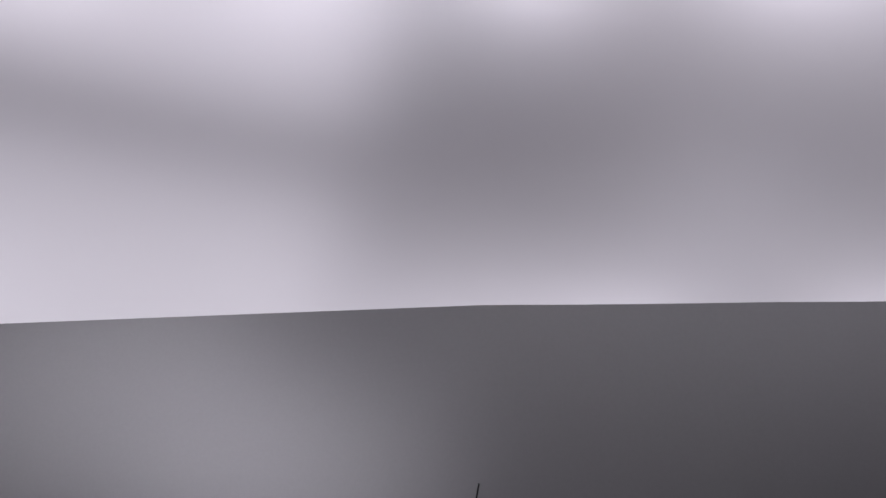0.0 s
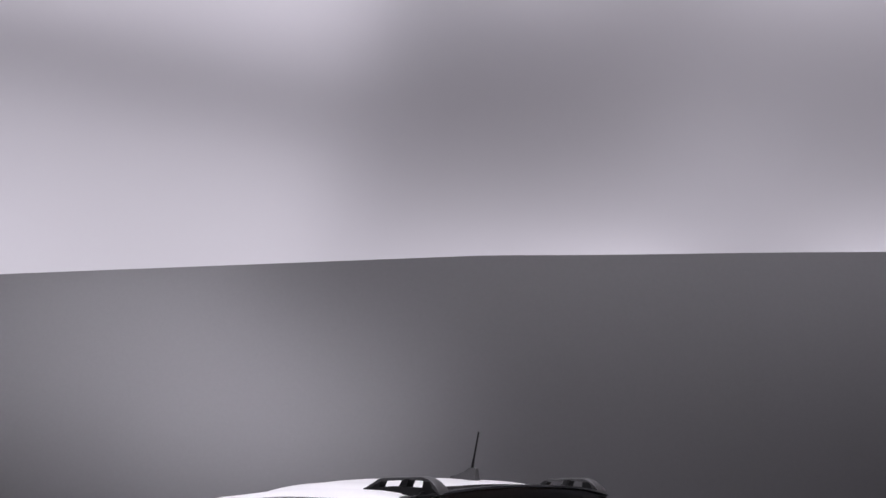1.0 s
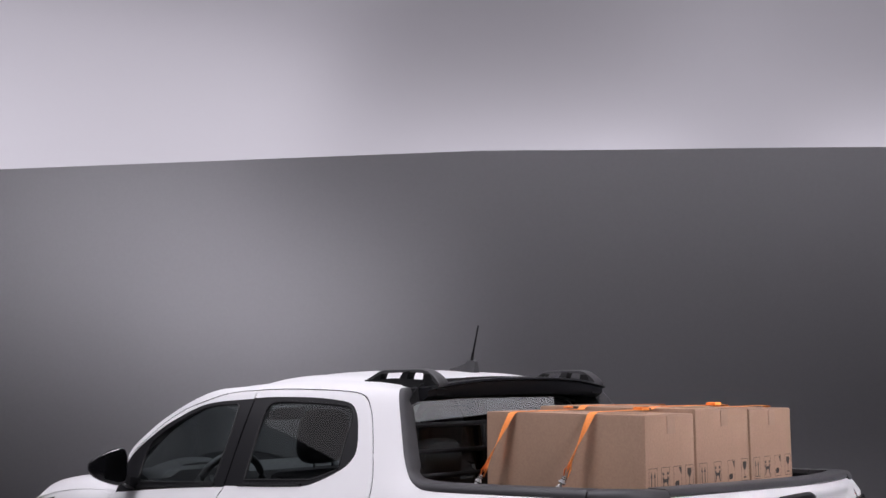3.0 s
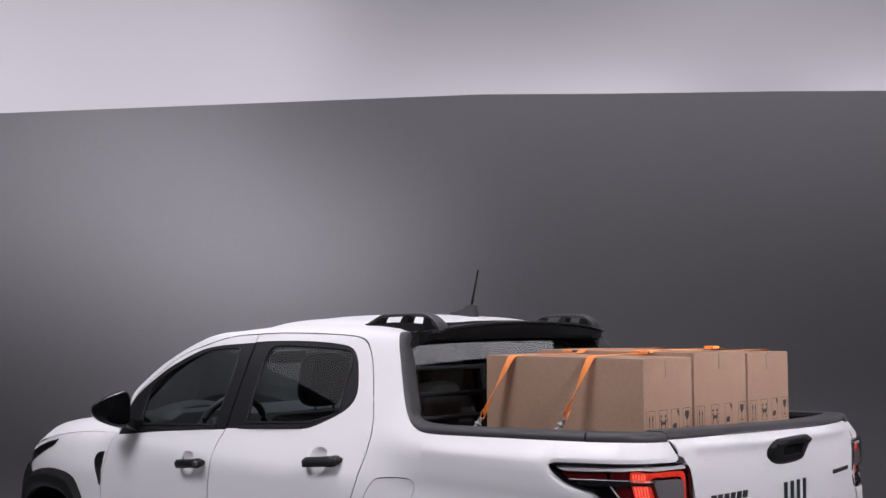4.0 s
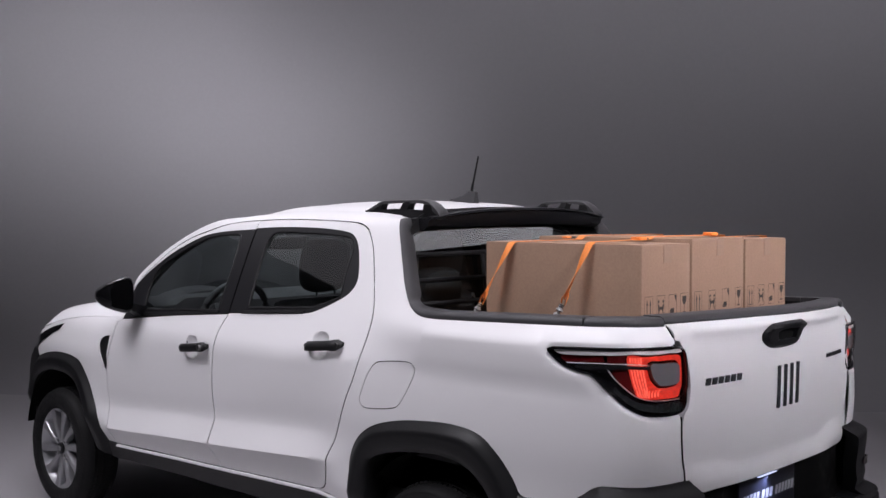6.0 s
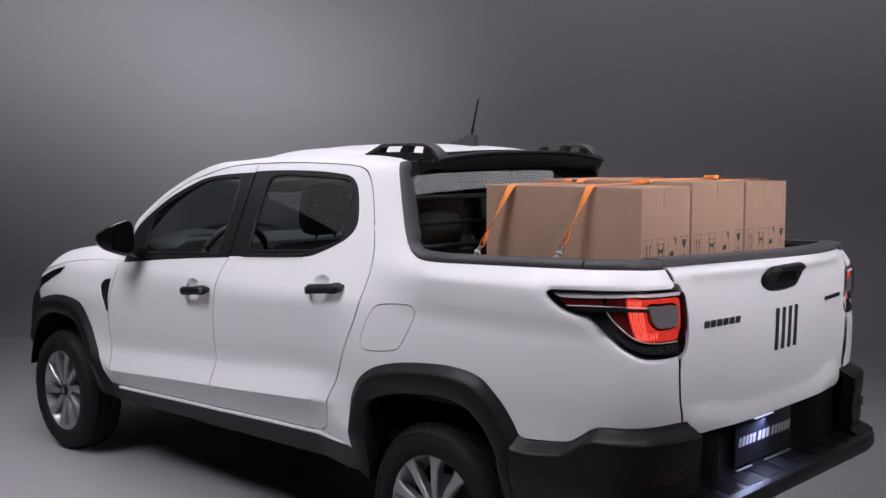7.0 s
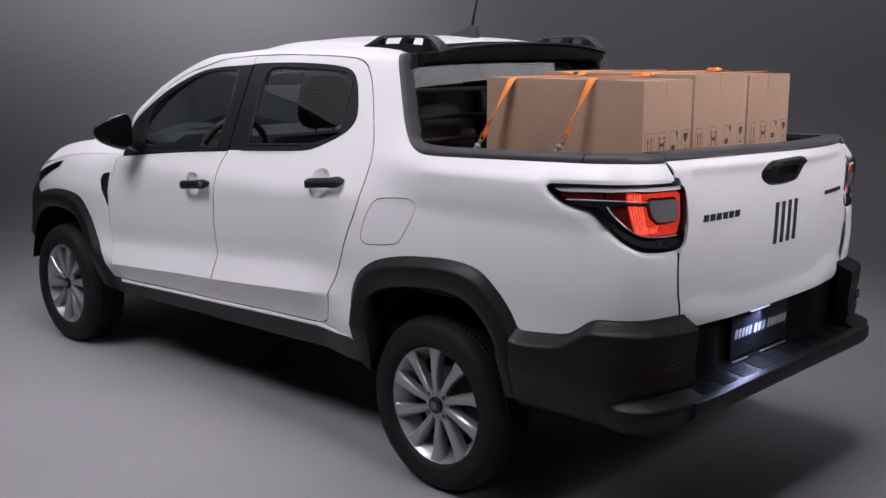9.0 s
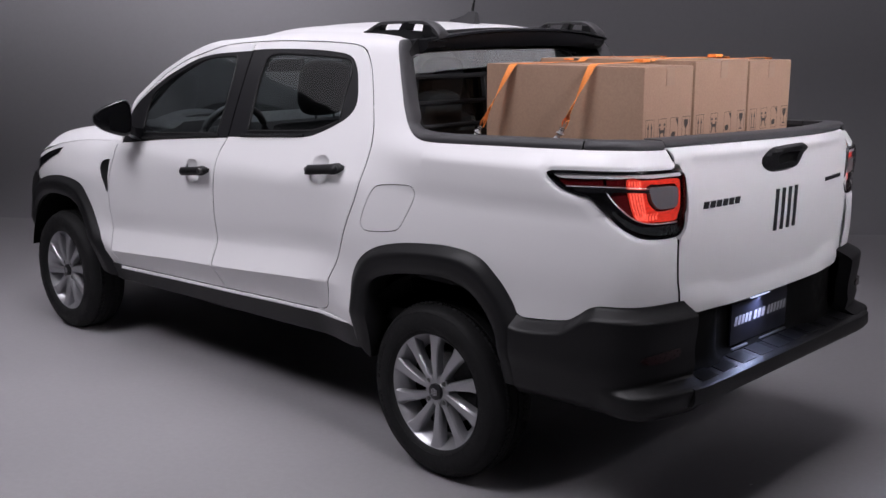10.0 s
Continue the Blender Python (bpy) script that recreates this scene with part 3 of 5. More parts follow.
def dished(u, v, off=0.0):
    if u < .43 or not .89 < v < 1.17:
        return body(u, v, off)
    d = clearance(np.array([[u, v]]), lamp_loop)[0]
    return body(u, v, off - .0075 * (1 - smooth(d, .002, .017)))


rims = [np.array([q for q in np.roll(grown(lamp_loop, w), -first, 0) if q[0] < .885 and q[1] < 1.15 and clearance(np.array([q]), lamp_loop)[0] > w * .97 and not (.585 < q[0] < .665 and q[1] < 1.08)]) for w in (.008, .013, .018)]
runs = []
for r in rims:
    breaks = [k + 1 for k in range(len(r) - 1) if np.linalg.norm(r[k + 1] - r[k]) > .025]
    runs += [q for q in np.split(r, breaks) if len(q) > 2]
flank = both("bed_side", dished, loop_b, PAINT, [grown(fuel, .0022)], "white painted bed side and rear pillar", lines=runs + [np.array([(u, v + .02 * u) for u in np.arange(-.04, .44, .025)]) for v in (1.105, 1.114, 1.123, 1.135)])

# fuel flap in its seam
both("fuel_flap", body, grown(fuel, -.0012), PAINT, (), "white fuel flap", flank, step=.03)
both("flap_seam", shifted(-.008), grown(fuel, .012), DARK, (), "dark seam", flank, step=.04, thick=0)

# dark structure behind the seams
liner = spline([(-2.15, .44), (-2.15, 1.0), (-2.02, 1.0), (-.55, 1.10), (-.35, 1.10), (-.45, .8), (-.62, .44)], step=.04)
both("inner_panel", shifted(-.022), liner, DARK, (), "dark inner door structure", step=.08, thick=0)
corner = spline([(.86, .70), (.86, .70), (.985, .70), (.985, .70), (.985, 1.16), (.985, 1.16), (.86, 1.16), (.86, 1.16)], step=.04)
both("corner_liner", shifted(-.035), corner, DARK, (), "dark seam behind the tailgate edge", step=.06, thick=0)
frame_liner = spline([(-2.03, 1.15), (-1.80, 1.34), (-1.45, 1.455), (-1.2, 1.475), (-.70, 1.48), (-.53, 1.44), (-.40, 1.2), (-.36, 1.08), (-.44, 1.08), (-.47, 1.22), (-.55, 1.42), (-.70, 1.462), (-1.2, 1.458), (-1.45, 1.438), (-1.80, 1.32), (-2.0, 1.15)], step=.03)
both("frame_liner", shifted(-.018), frame_liner, DARK, (), "dark body seal", step=.05, thick=0)

# door posts behind the split between the side windows
split_post = spline([(-1.275, 1.05), (-1.275, 1.05), (-1.265, 1.46), (-1.265, 1.46), (-1.15, 1.46), (-1.15, 1.46), (-1.13, 1.05), (-1.13, 1.05)], step=.05)
both("door_post", shifted(-.020), split_post, DARK, (), "dark door post", step=.06)

# sills
sill = spline([(-2.225, .415), (-2.161, .4125), (-1.9, .424), (-1.6, .436), (-1.293, .447), (-.95, .461), (-.690, .468), (-.55, .474), (-.408, .452), (-.40, .40), (-.40, .38), (-.9, .362), (-1.5, .352), (-2.1, .338), (-2.24, .345)])
both("sill_cladding", shifted(.006), sill, BLACK, (), "black plastic sill cladding", step=.05, thick=.05)
for m in (False, True):
    p = [body(u, v, .010) for u, v in spline([(-2.15, .409), (-1.6, .4325), (-1.293, .444), (-.95, .458), (-.69, .4655), (-.42, .474)], False, .06)]
    part("sill_strip", tube([(x, -y if m else y, z) for x, y, z in p], [.0075] * (len(p) - 3) + [.006, .004, .001], 8), PAINT, pickup, "white painted sill edge")


# wheel-arch flares: a raised band with a rounded crown
def flare_surf(outer, inner, push):
    def surf(s, t, off=0.0):
        k = s * (len(outer) - 1)
        i = min(int(k), len(outer) - 2)
        f = k - i
        a = outer[i] * (1 - f) + outer[i + 1] * f
        b = inner[i] * (1 - f) + inner[i + 1] * f
        q = a * (1 - t) + b * t
        lift = push * smooth(t, 0, .35) - .012 * smooth(t, .8, 1.0) + .002
        return body(q[0], q[1], lift + off)
    return surf


def band(outer_pts, inner_pts, push, n=48, rows=8, depth=.10, mirror=False):
    o = spline(outer_pts, False, .004)
    i = spline(inner_pts, False, .004)
    o = o[np.linspace(0, len(o) - 1, 200).astype(int)]
    i = i[np.linspace(0, len(i) - 1, 200).astype(int)]
    surf = flare_surf(o, i, push)
    bm = bmesh.new()
    sg = -1 if mirror else 1
    grid = []
    for a in range(n + 1):
        col = [surf(a / n, 0, -.03)] + [surf(a / n, b / rows, 0) for b in range(rows + 1)]
        x, y, z = col[-1]
        col += [(x, y + .02, z), (x, y + depth, z)]
        grid.append([bm.verts.new((x, y * sg, z)) for x, y, z in col])
    for a, b in zip(grid, grid[1:]):
        for k in range(len(a) - 1):
            bm.faces.new((a[k], b[k], b[k + 1], a[k + 1]))
    return bm


for m in (False, True):
    part("rear_arch_flare", band(ARCH_R + [(.375, .60), (.385, .50), (.385, .42)], ARCH_R_IN, .030, mirror=m), BLACK, pickup, "black plastic wheel-arch flare", 50)
    part("front_arch_flare", band([(-3.20, .30), (-3.19, .45), (-3.15, .62), (-3.09, .715), *ARCH_F, (-2.225, .345)], ARCH_F_IN, .028, mirror=m), BLACK, pickup, "black plastic wheel-arch flare", 50)
    # wheel housings
    for cx, r in ((0.0, .40), (-2.715, .405)):
        bm = bmesh.new()
        sg = 1 if m else -1
        rows = []
        for k in range(25):
            a = math.pi * (k / 24 * .88 + .06)
            rows.append([bm.verts.new((cx - .01 + r * math.cos(a) * 1.0, sg * y, .31 + r * math.sin(a) * 1.02)) for y in (.79, .70, .50)])
        for a, b in zip(rows, rows[1:]):
            for k in range(2):
                bm.faces.new((a[k], b[k], b[k + 1], a[k + 1]))
        bm.faces.new([r_[2] for r_ in rows])
        part("wheel_housing", bm, DARK, pickup, "dark wheel housing", 50)

# front bumper, nose and bonnet
nose = spline([(-4.125, .24), (-4.125, .24), (-3.3, .24), (-3.10, .27), (-3.17, .45), (-3.13, .62), (-3.07, .715), (-3.03, .752), (-3.08, .775), (-3.2, .77), (-3.6, .74), (-4.125, .72), (-4.125, .72)])
both("front_bumper", shifted(.004), nose, BLACK, (), "black plastic front bumper", step=.06)
mask = spline([(-4.125, .722), (-4.125, .722), (-3.6, .742), (-3.2, .774), (-3.08, .78), (-3.064, .862), (-3.064, .862), (-3.25, .868), (-3.5, .862), (-4.125, .862), (-4.125, .862)])
both("grille_panel", body, mask, SATIN, (), "satin black grille panel", step=.06)
head = spline([(-2.70, .950), (-2.70, .950), (-2.82, .925), (-2.93, .893), (-3.06, .846), (-3.25, .80), (-3.25, .77), (-3.06, .795), (-2.93, .846), (-2.80, .898), (-2.745, .914), (-2.745, .914)])
flange = spline([(-2.62, .955), (-2.62, .955), (-2.04, .985), (-2.04, .985), (-2.03, 1.03), (-2.03, 1.03), (-2.30, 1.016), (-2.60, .988), (-2.60, .988)], step=.04)
both("wing_flange", shifted(-.010), flange, PAINT, (), "white inner wing flange", step=.06)
both("headlamp", shifted(.004), head, GLOSSY, (), "dark headlamp wrapping the front corner", step=.04)

RIDGE = [(-3.63, .86), (-3.5, .872), (-3.30, .915), (-3.16, .945), (-3.06, .978), (-2.9, 1.018), (-2.67, 1.050), (-2.3, 1.095), (-2.05, 1.12)]
EDGE = [(-2.085, 1.019), (-2.34, 1.0095), (-2.498, 1.000), (-2.697, .975), (-2.851, .945), (-2.96, .918), (-3.08, .890), (-3.25, .872), (-3.44, .865), (-3.72, .865), (-3.93, .865), (-4.12, .865)]
rim_pts = [(-2.085, -.757)] + [body(u, v, -.006)[:2] for u, v in EDGE[1:]]
hood = spline([rim_pts[0], *rim_pts, *[(x, -y) for x, y in rim_pts[::-1][1:]], (rim_pts[0][0], -rim_pts[0][1]), (-2.25, .55), (-2.32, .3), (-2.34, 0), (-2.32, -.3), (-2.25, -.55)], step=.03)
side_rim = np.array(rim_pts[:-1] + [(x, -y) for x, y in rim_pts[::-1]])


def rim_distance(x, y):
    p, d = np.array([x, y]), 9.0
    for a, b in zip(side_rim, side_rim[1:]):
        ab = b - a
        k = min(1, max(0, ((p - a) @ ab) / max(ab @ ab, 1e-9)))
        d = min(d, np.linalg.norm(p - a - k * ab))
    return d


EDGE_X = sorted((p[0], v) for p, (u, v) in zip(rim_pts, EDGE))


def bonnet(x, y, off=0.0):
    top, low = table(x, RIDGE), table(x, EDGE_X)
    d = min(1.0, rim_distance(x, y) / .17)
    return x, y, low + (top - low) * (1 - (1 - d) ** 2.2) - .012 * smooth(.42 - abs(y), 0, .2) + off


part("bonnet", patch(bonnet, hood, step=.04), PAINT, pickup, "white painted bonnet", None)


# windscreen
def screen(s, t, off=0.0):
    """s across from -1 to 1, t from the cowl to the header."""
    wide = .725 * (1 - t) + .60 * t
    x = (-2.36 * (1 - t) + -1.72 * t) + (.27 * (1 - t) + .10 * t) * s * s
    z = 1.085 * (1 - t) + 1.475 * t - (.02 * (1 - t) + .03 * t) * s * s + .03 * math.sin(math.pi * t)
    return x - .8 * off, s * wide, z + .6 * off


ws = spline([(-1, 0), (-1, 0), (1, 0), (1, 0), (1, 1), (1, 1), (-1, 1), (-1, 1)], step=.1)
o = part("windscreen", patch(screen, ws, step=.15, thick=0), PANE, pickup, "tinted windscreen", None)
o.visible_shadow = False
for m in (-1, 1):
    p = [screen(m * 1.0, t, .002) for t in np.linspace(-.02, 1.0, 9)]
    part("windscreen_pillar", tube(p, .010, 8), SATIN, pickup, "satin black pillar trim")
    rows = []
    for i in range(13):
        t = i / 12
        u, v = -2.02 + .62 * t, table(-2.02 + .62 * t, CANT)
        a, b = Vector(body(u, v - .012, -.012)), Vector(screen(-1.0, .16 + .84 * t, -.012))
        c = (a + b) / 2 + Vector((.006, .012, -.010))
        rows.append([(q.x, q.y * -m, q.z) for q in (a, c, b)])
    part("pillar_lining", loft(rows, caps=False, ring=False), LINING, pickup, "grey windscreen pillar lining", 60)
cowl = loft([[(-2.36 + .27 * s * s - .02, s * .72, 1.075), (-2.14, s * .74, 1.055), (-2.14, s * .74, 1.0), (-2.36 + .27 * s * s, s * .72, 1.0)] for s in np.linspace(-1, 1, 9)])
part("cowl", cowl, BLACK, pickup, "black plastic cowl")

# cab rear: window, black surround, pillar trims and guard bars
CAB_BACK = -.262


def cab_back(y, z, off=0.0):
    return CAB_BACK - .039 - .16 * (z - 1.30) - .05 * y * y + off, y, z


opening = spline([(-.585, 1.40), (-.572, 1.436), (-.515, 1.455), (-.396, 1.466), (-.20, 1.474), (0, 1.476), (.20, 1.474), (.396, 1.466), (.515, 1.455), (.572, 1.436), (.585, 1.40), (.575, 1.30), (.558, 1.205), (.53, 1.155), (.47, 1.130), (0, 1.118), (-.47, 1.130), (-.53, 1.155), (-.558, 1.205), (-.575, 1.30)], step=.03)
back_wall = spline([(-.70, .60), (-.70, .60), (.70, .60), (.70, .60), (.70, 1.10), (.66, 1.22), (.60, 1.42), (.52, 1.51), (.3, 1.535), (0, 1.54), (-.3, 1.535), (-.52, 1.51), (-.60, 1.42), (-.66, 1.22), (-.70, 1.10)], step=.03)
cab = part("cab_rear_wall", patch(cab_back, back_wall, [opening], step=.06), BLACK, pickup, "black cab rear wall", None)
o = part("rear_window", patch(lambda y, z, off=0.0: cab_back(y, z, off - .006), grown(opening, .004), step=.08, thick=0), DARK_PANE, cab, "tinted rear window", None)
o.visible_shadow = False
for z in (1.365, 1.270, 1.185):
    bm = tube([(cab_back(y, z, .018)[0], y, z) for y in np.linspace(-.625, .625, 13)], .010, 8, flat=.9)
    part("guard_bar", bm, MATT, cab, "black window guard bar")
for y in (-.24, .24):
    bm = tube([cab_back(y, z, .016) for z in np.linspace(1.10, 1.375, 5)], .010, 6)
    part("guard_post", bm, MATT, cab)


# grey trim from the bed rail up the rear pillar
def pillar_trim(m):
    way = [(.025, 1.1672), *CPILLAR]
    rows = []
    edge_out = spline(way, False, .015)
    for i, (u, v) in enumerate(edge_out):
        x, y, z = body(u, v, -.001)
        t = i / (len(edge_out) - 1)
        wide = .074 + .012 * math.sin(math.pi * t)
        a = Vector((x, y, z))
        low = smooth(1.24 - z, 0, .06)
        b = Vector((x - .012 - .03 * low, y + wide, z + .020 * low))
        c = a * .55 + b * .45 + Vector((.014, -.004, .004))
        d = a * .88 + b * .12 + Vector((.006, -.001, .002))
        row = [a + Vector((-.004, .002, 0)), a + Vector((.002, 0, 0)), d, c, b, b + Vector((-.05, .012, 0)), b + Vector((-.12, .02, 0))]
        k = smooth(u, -.20, -.01)
        if k > 0:
            p, e, q, r = (Vector(body(u, v, o)) for o in (-.001, .001, -.004, -.010))
            r2 = Vector(body(u, v, -.075))
            up = Vector((0, 0, 1))
            cap = [p - up * .004, e + up * .010, q + up * .021, r + up * .026, (r + r2) / 2 + up * .026, r2 + up * .026, r2 - up * .06]
            row = [g.lerp(h, k) for g, h in zip(row, cap)]
        rows.append(row)
    return loft([[far_side(*p) if m else p for p in r] for r in rows], caps=False, ring=False)


for m in (False, True):
    part("pillar_trim", pillar_trim(m), GREY, pickup, "grey plastic rear pillar trim", 60)

# raised bead along each side of the roof
for sg in (-1, 1):
    rows = []
    for x in np.linspace(-1.44, -.46, 26):
        k = smooth(x, -1.44, -1.22)
        edge = []
        for d, h in ((-.050, -.004), (-.034, .003), (-.020, .007), (0, .008), (.03, .008), (.06, .006), (.10, -.004)):
            q = body(x, 2.12 - .43 - d, 0)
            edge.append((q[0], sg * -q[1], q[2] + h * k - .004 * (1 - k)))
        rows.append(edge)
    part("roof_bead", loft(rows, caps=False, ring=False), PAINT, pickup, "white raised roof bead", 50)

# roof spoiler over the rear window
sections = []
for y in np.linspace(-.535, .535, 31):
    k = abs(y) / .60
    lift = -.048 * k**2.6
    tip = -.235 - .05 * k**2 - .05 * smooth(k, .88, .96)
    front = -.43 + .06 * k**3
    top, low = 1.537 + lift, 1.470 + lift * .55
    sections.append([(front, y, top - .006), (front + .10, y, top - .003), (tip - .03, y, top + .001), (tip - .004, y, top - .001), (tip, y, top - .008), (tip - .016, y, top - .013), (tip - .022, y, top - .034), (tip - .05, y, low), (front, y, low)])
part("roof_spoiler", loft(sections), SATIN, pickup, "satin black roof spoiler", 40)


# roof rails
def rail(m):
    """The hoop: a slim top bar rising from a pointed tip and sweeping down into a broad rear leg."""
    sg = -1 if not m else 1
    prof = [(-.656, 1.526, .006), (-.625, 1.538, .009), (-.590, 1.553, .010), (-.565, 1.5595, .009), (-.50, 1.5615, .009), (-.41, 1.562, .010), (-.365, 1.561, .012), (-.332, 1.553, .017), (-.306, 1.540, .020), (-.284, 1.524, .018), (-.270, 1.510, .010)]
    secs = []
    for x, z, h in prof:
        h *= .78
        w = .014 + .014 * smooth(x, -.40, -.28)
        y = .478 + .025 * smooth(-x, .3, .66)
        secs.append([(x, sg * (y - w), z - h), (x, sg * (y - w), z + h * .3), (x, sg * (y - w * .5), z + h * .8), (x, sg * (y + w * .5), z + h * .8), (x, sg * (y + w), z + h * .3), (x, sg * (y + w), z - h)])
    return loft(secs)


def post(sg, rows, y0, y1):
    return loft([[(a, sg * y0, z), (b, sg * y0, z), (b, sg * y1, z), (a, sg * y1, z)] for a, b, z in rows])


for m in (False, True):
    sg = 1 if m else -1
    r = part("roof_rail", rail(m), GREY, pickup, "short dark grey roof rail", 40)
    base = loft([[(x, sg * (y - .020), z - .03), (x, sg * (y - .018), z + .003), (x, sg * (y + .018), z + .003), (x, sg * (y + .022), z - .03)] for x, y, z in ((-.66, .503, 1.524), (-.5, .492, 1.530), (-.37, .480, 1.524), (-.29, .475, 1.500))])
    part("rail_base", base, BLACK, r, "black rail base")
    part("rail_foot", post(sg, ((-.492, -.446, 1.520), (-.478, -.440, 1.540), (-.462, -.428, 1.559)), .466, .502), BLACK, r, "black rail foot")
    part("rail_tip", post(sg, ((-.64, -.585, 1.520), (-.605, -.578, 1.540), (-.588, -.566, 1.555)), .480, .512), BLACK, r, "black rail tip")
    part("rail_end", post(sg, ((-.362, -.280, 1.490), (-.360, -.288, 1.512), (-.352, -.320, 1.548)), .452, .504), BLACK, r, "black rail end block")

# aerial
fin = loft([[(x, -w, 1.556), (x, w, 1.556), (x, w * .45, z), (x, -w * .45, z)] for x, w, z in ((-.70, .005, 1.574), (-.66, .013, 1.579), (-.615, .019, 1.590), (-.585, .021, 1.606), (-.560, .020, 1.608), (-.548, .016, 1.602))])
aerial = part("aerial", fin, GREY, pickup, "grey roof aerial base")
part("aerial_rod", tube([(-.578, 0, 1.59), (-.568, 0, 1.636), (-.566, 0, 1.642), (-.537, 0, 1.752)], [.0065, .0055, .0042, .0034], 8), BLACK, aerial, "thin black aerial rod")

# tailgate
gl = [(-.468, .680), (-.505, .688), (-.535, .697), (-.553, .712), (-.561, .740), (-.564, .789), (-.562, .854), (-.557, .905), (-.5545, .924), (-.5545, .924), (-.536, .943), (-.5265, .995), (-.532, 1.054), (-.546, 1.107), (-.556, 1.128), (-.576, 1.131), (-.576, 1.131), (-.581, 1.154), (-.588, 1.172)]
gate_loop = spline([(-.468, .680), (-.468, .680), *gl[1:-1], gl[-1], gl[-1], (-.3, 1.176), (0, 1.178), (.3, 1.176), (.634, 1.172), (.634, 1.172), *[(-y + .066 * smooth(z, .69, .78), z) for y, z in gl[::-1][1:-1]], (.468, .680), (.468, .680), (.2, .684), (0, .686), (-.2, .684)])


def gate_lean(y):
    return .018 - .026 * smooth(y, -.7, .75)


def gate_skin(y, z, off=0.0):
    x, y, z2 = gate(y, z, off)
    return x, y, z2 + gate_lean(y) * smooth(z, 1.06, 1.17)


across = np.arange(-.5, .501, .02)
GATE_FOLDS = [np.array([(y, z + .028 * smooth(abs(y), .26, .42) * (z < .9)) for y in across]) for z in (.716, .728, .738, .746, 1.112, 1.124, 1.134, 1.143, 1.151, 1.159)]
tailgate = part("tailgate", patch(gate_skin, gate_loop, step=.02, thick=.03, lines=GATE_FOLDS), PAINT, pickup, "white painted tailgate, closed", None)
inner_gate = spline([(-.56, .70), (-.56, .70), (.56, .70), (.56, .70), (.56, 1.15), (.56, 1.15), (-.56, 1.15), (-.56, 1.15)], step=.08)
part("gate_inner", patch(lambda y, z, off=0.0: gate(y, z, off - .045), inner_gate, step=.1, thick=0), DARK, tailgate, "dark inner tailgate", None)

# thin dark line laid along the gate edge in place of the gap's shade
seam = [body(u + .001, v, .0005) for u, v in spline(GATE_GAP, False, .02) if v < .922 or v > 1.135]
for run in ([q for q in seam if q[2] < .95], [q for q in seam if q[2] > 1.1]):
    part("gate_gap_line", tube(run, .0030, 6), DARK, tailgate, "dark line standing in for the shaded tailgate gap")

# tailgate handle, caps and bar-shaped badges
hl = spline([(-.152, 1.118), (-.128, 1.157), (-.085, 1.165), (.085, 1.164), (.119, 1.152), (.114, 1.128), (.088, 1.098), (.058, 1.081), (-.075, 1.079), (-.128, 1.092)], step=.01)
grip = spline([(-.075, 1.136), (.062, 1.138), (.062, 1.138), (.050, 1.105), (.050, 1.105), (-.070, 1.104), (-.070, 1.104)], step=.01)


def pillow(loop, height, edge):
    lp = loop

    def surf(y, z, off=0.0):
        d = clearance(np.array([[y, z]]), lp)[0]
        return gate(y, z, off + height * (1 - max(0, 1 - d / edge) ** 2))
    return surf


gate_handle = part("gate_handle", patch(pillow(hl, .016, .012), hl, [grip], step=.010, thick=.02), BLACK, tailgate, "black plastic tailgate handle", None)
part("grip_recess", patch(lambda y, z, off=0.0: gate(y, z, off + .002), grown(grip, .004), step=.02, thick=0), DARK, gate_handle, "dark grip recess", None)


def badge(name, strokes, y0, z0, lean, depth, parent, label):
    """Raised strokes (y, z, width, height) on the tailgate."""
    bm = bmesh.new()
    for y, z, w, h in strokes:
        lp = np.array([(y0 + y + lean * z, z0 + z), (y0 + y + w + lean * z, z0 + z), (y0 + y + w + lean * (z + h), z0 + z + h), (y0 + y + lean * (z + h), z0 + z + h)])
        top = [bm.verts.new(gate(a, b, depth)) for a, b in lp]
        low = [bm.verts.new(gate(a, b, -.002)) for a, b in lp]
        bm.faces.new(top)
        for i in range(4):
            bm.faces.new((low[i], low[(i + 1) % 4], top[(i + 1) % 4], top[i]))
    return part(name, bm, LETTER, parent, label, 20)


# tall maker's mark: plain upright bars
tall = [(k * .044, 0, .0145, .138) for k in range(4)]
badge("maker_badge", tall, -.060, .882, .03, .006, tailgate, "dark chrome badge of upright bars")
word = [(k * .0315, 0, .0185, .021) for k in range(6)]
badge("model_badge", word, -.460, 1.000, .25, .006, tailgate, "small dark chrome badge bars")
word2 = []
for i in range(7):
    word2 += [(i * .023, 0, .017, .013)]
badge("trim_badge", word2, .338, 1.006, .2, .005, tailgate, "small dark chrome badge bars")


# bed rail caps and bed
def cap_ring(m, u):
    v = table(u, [(a, b) for a, b in sorted(BED_TOP)])
    p, q, r = body(u, v, -.001), body(u, v, -.010), body(u, v, -.075)
    g = lambda t, dz: far_side(t[0], t[1], t[2] + dz) if m else (t[0], t[1], t[2] + dz)
    return [g(p, -.004), g(body(u, v, .001), .010), g(body(u, v, -.004), .021), g(q, .026), g(r, .026), g(r, -.06)]


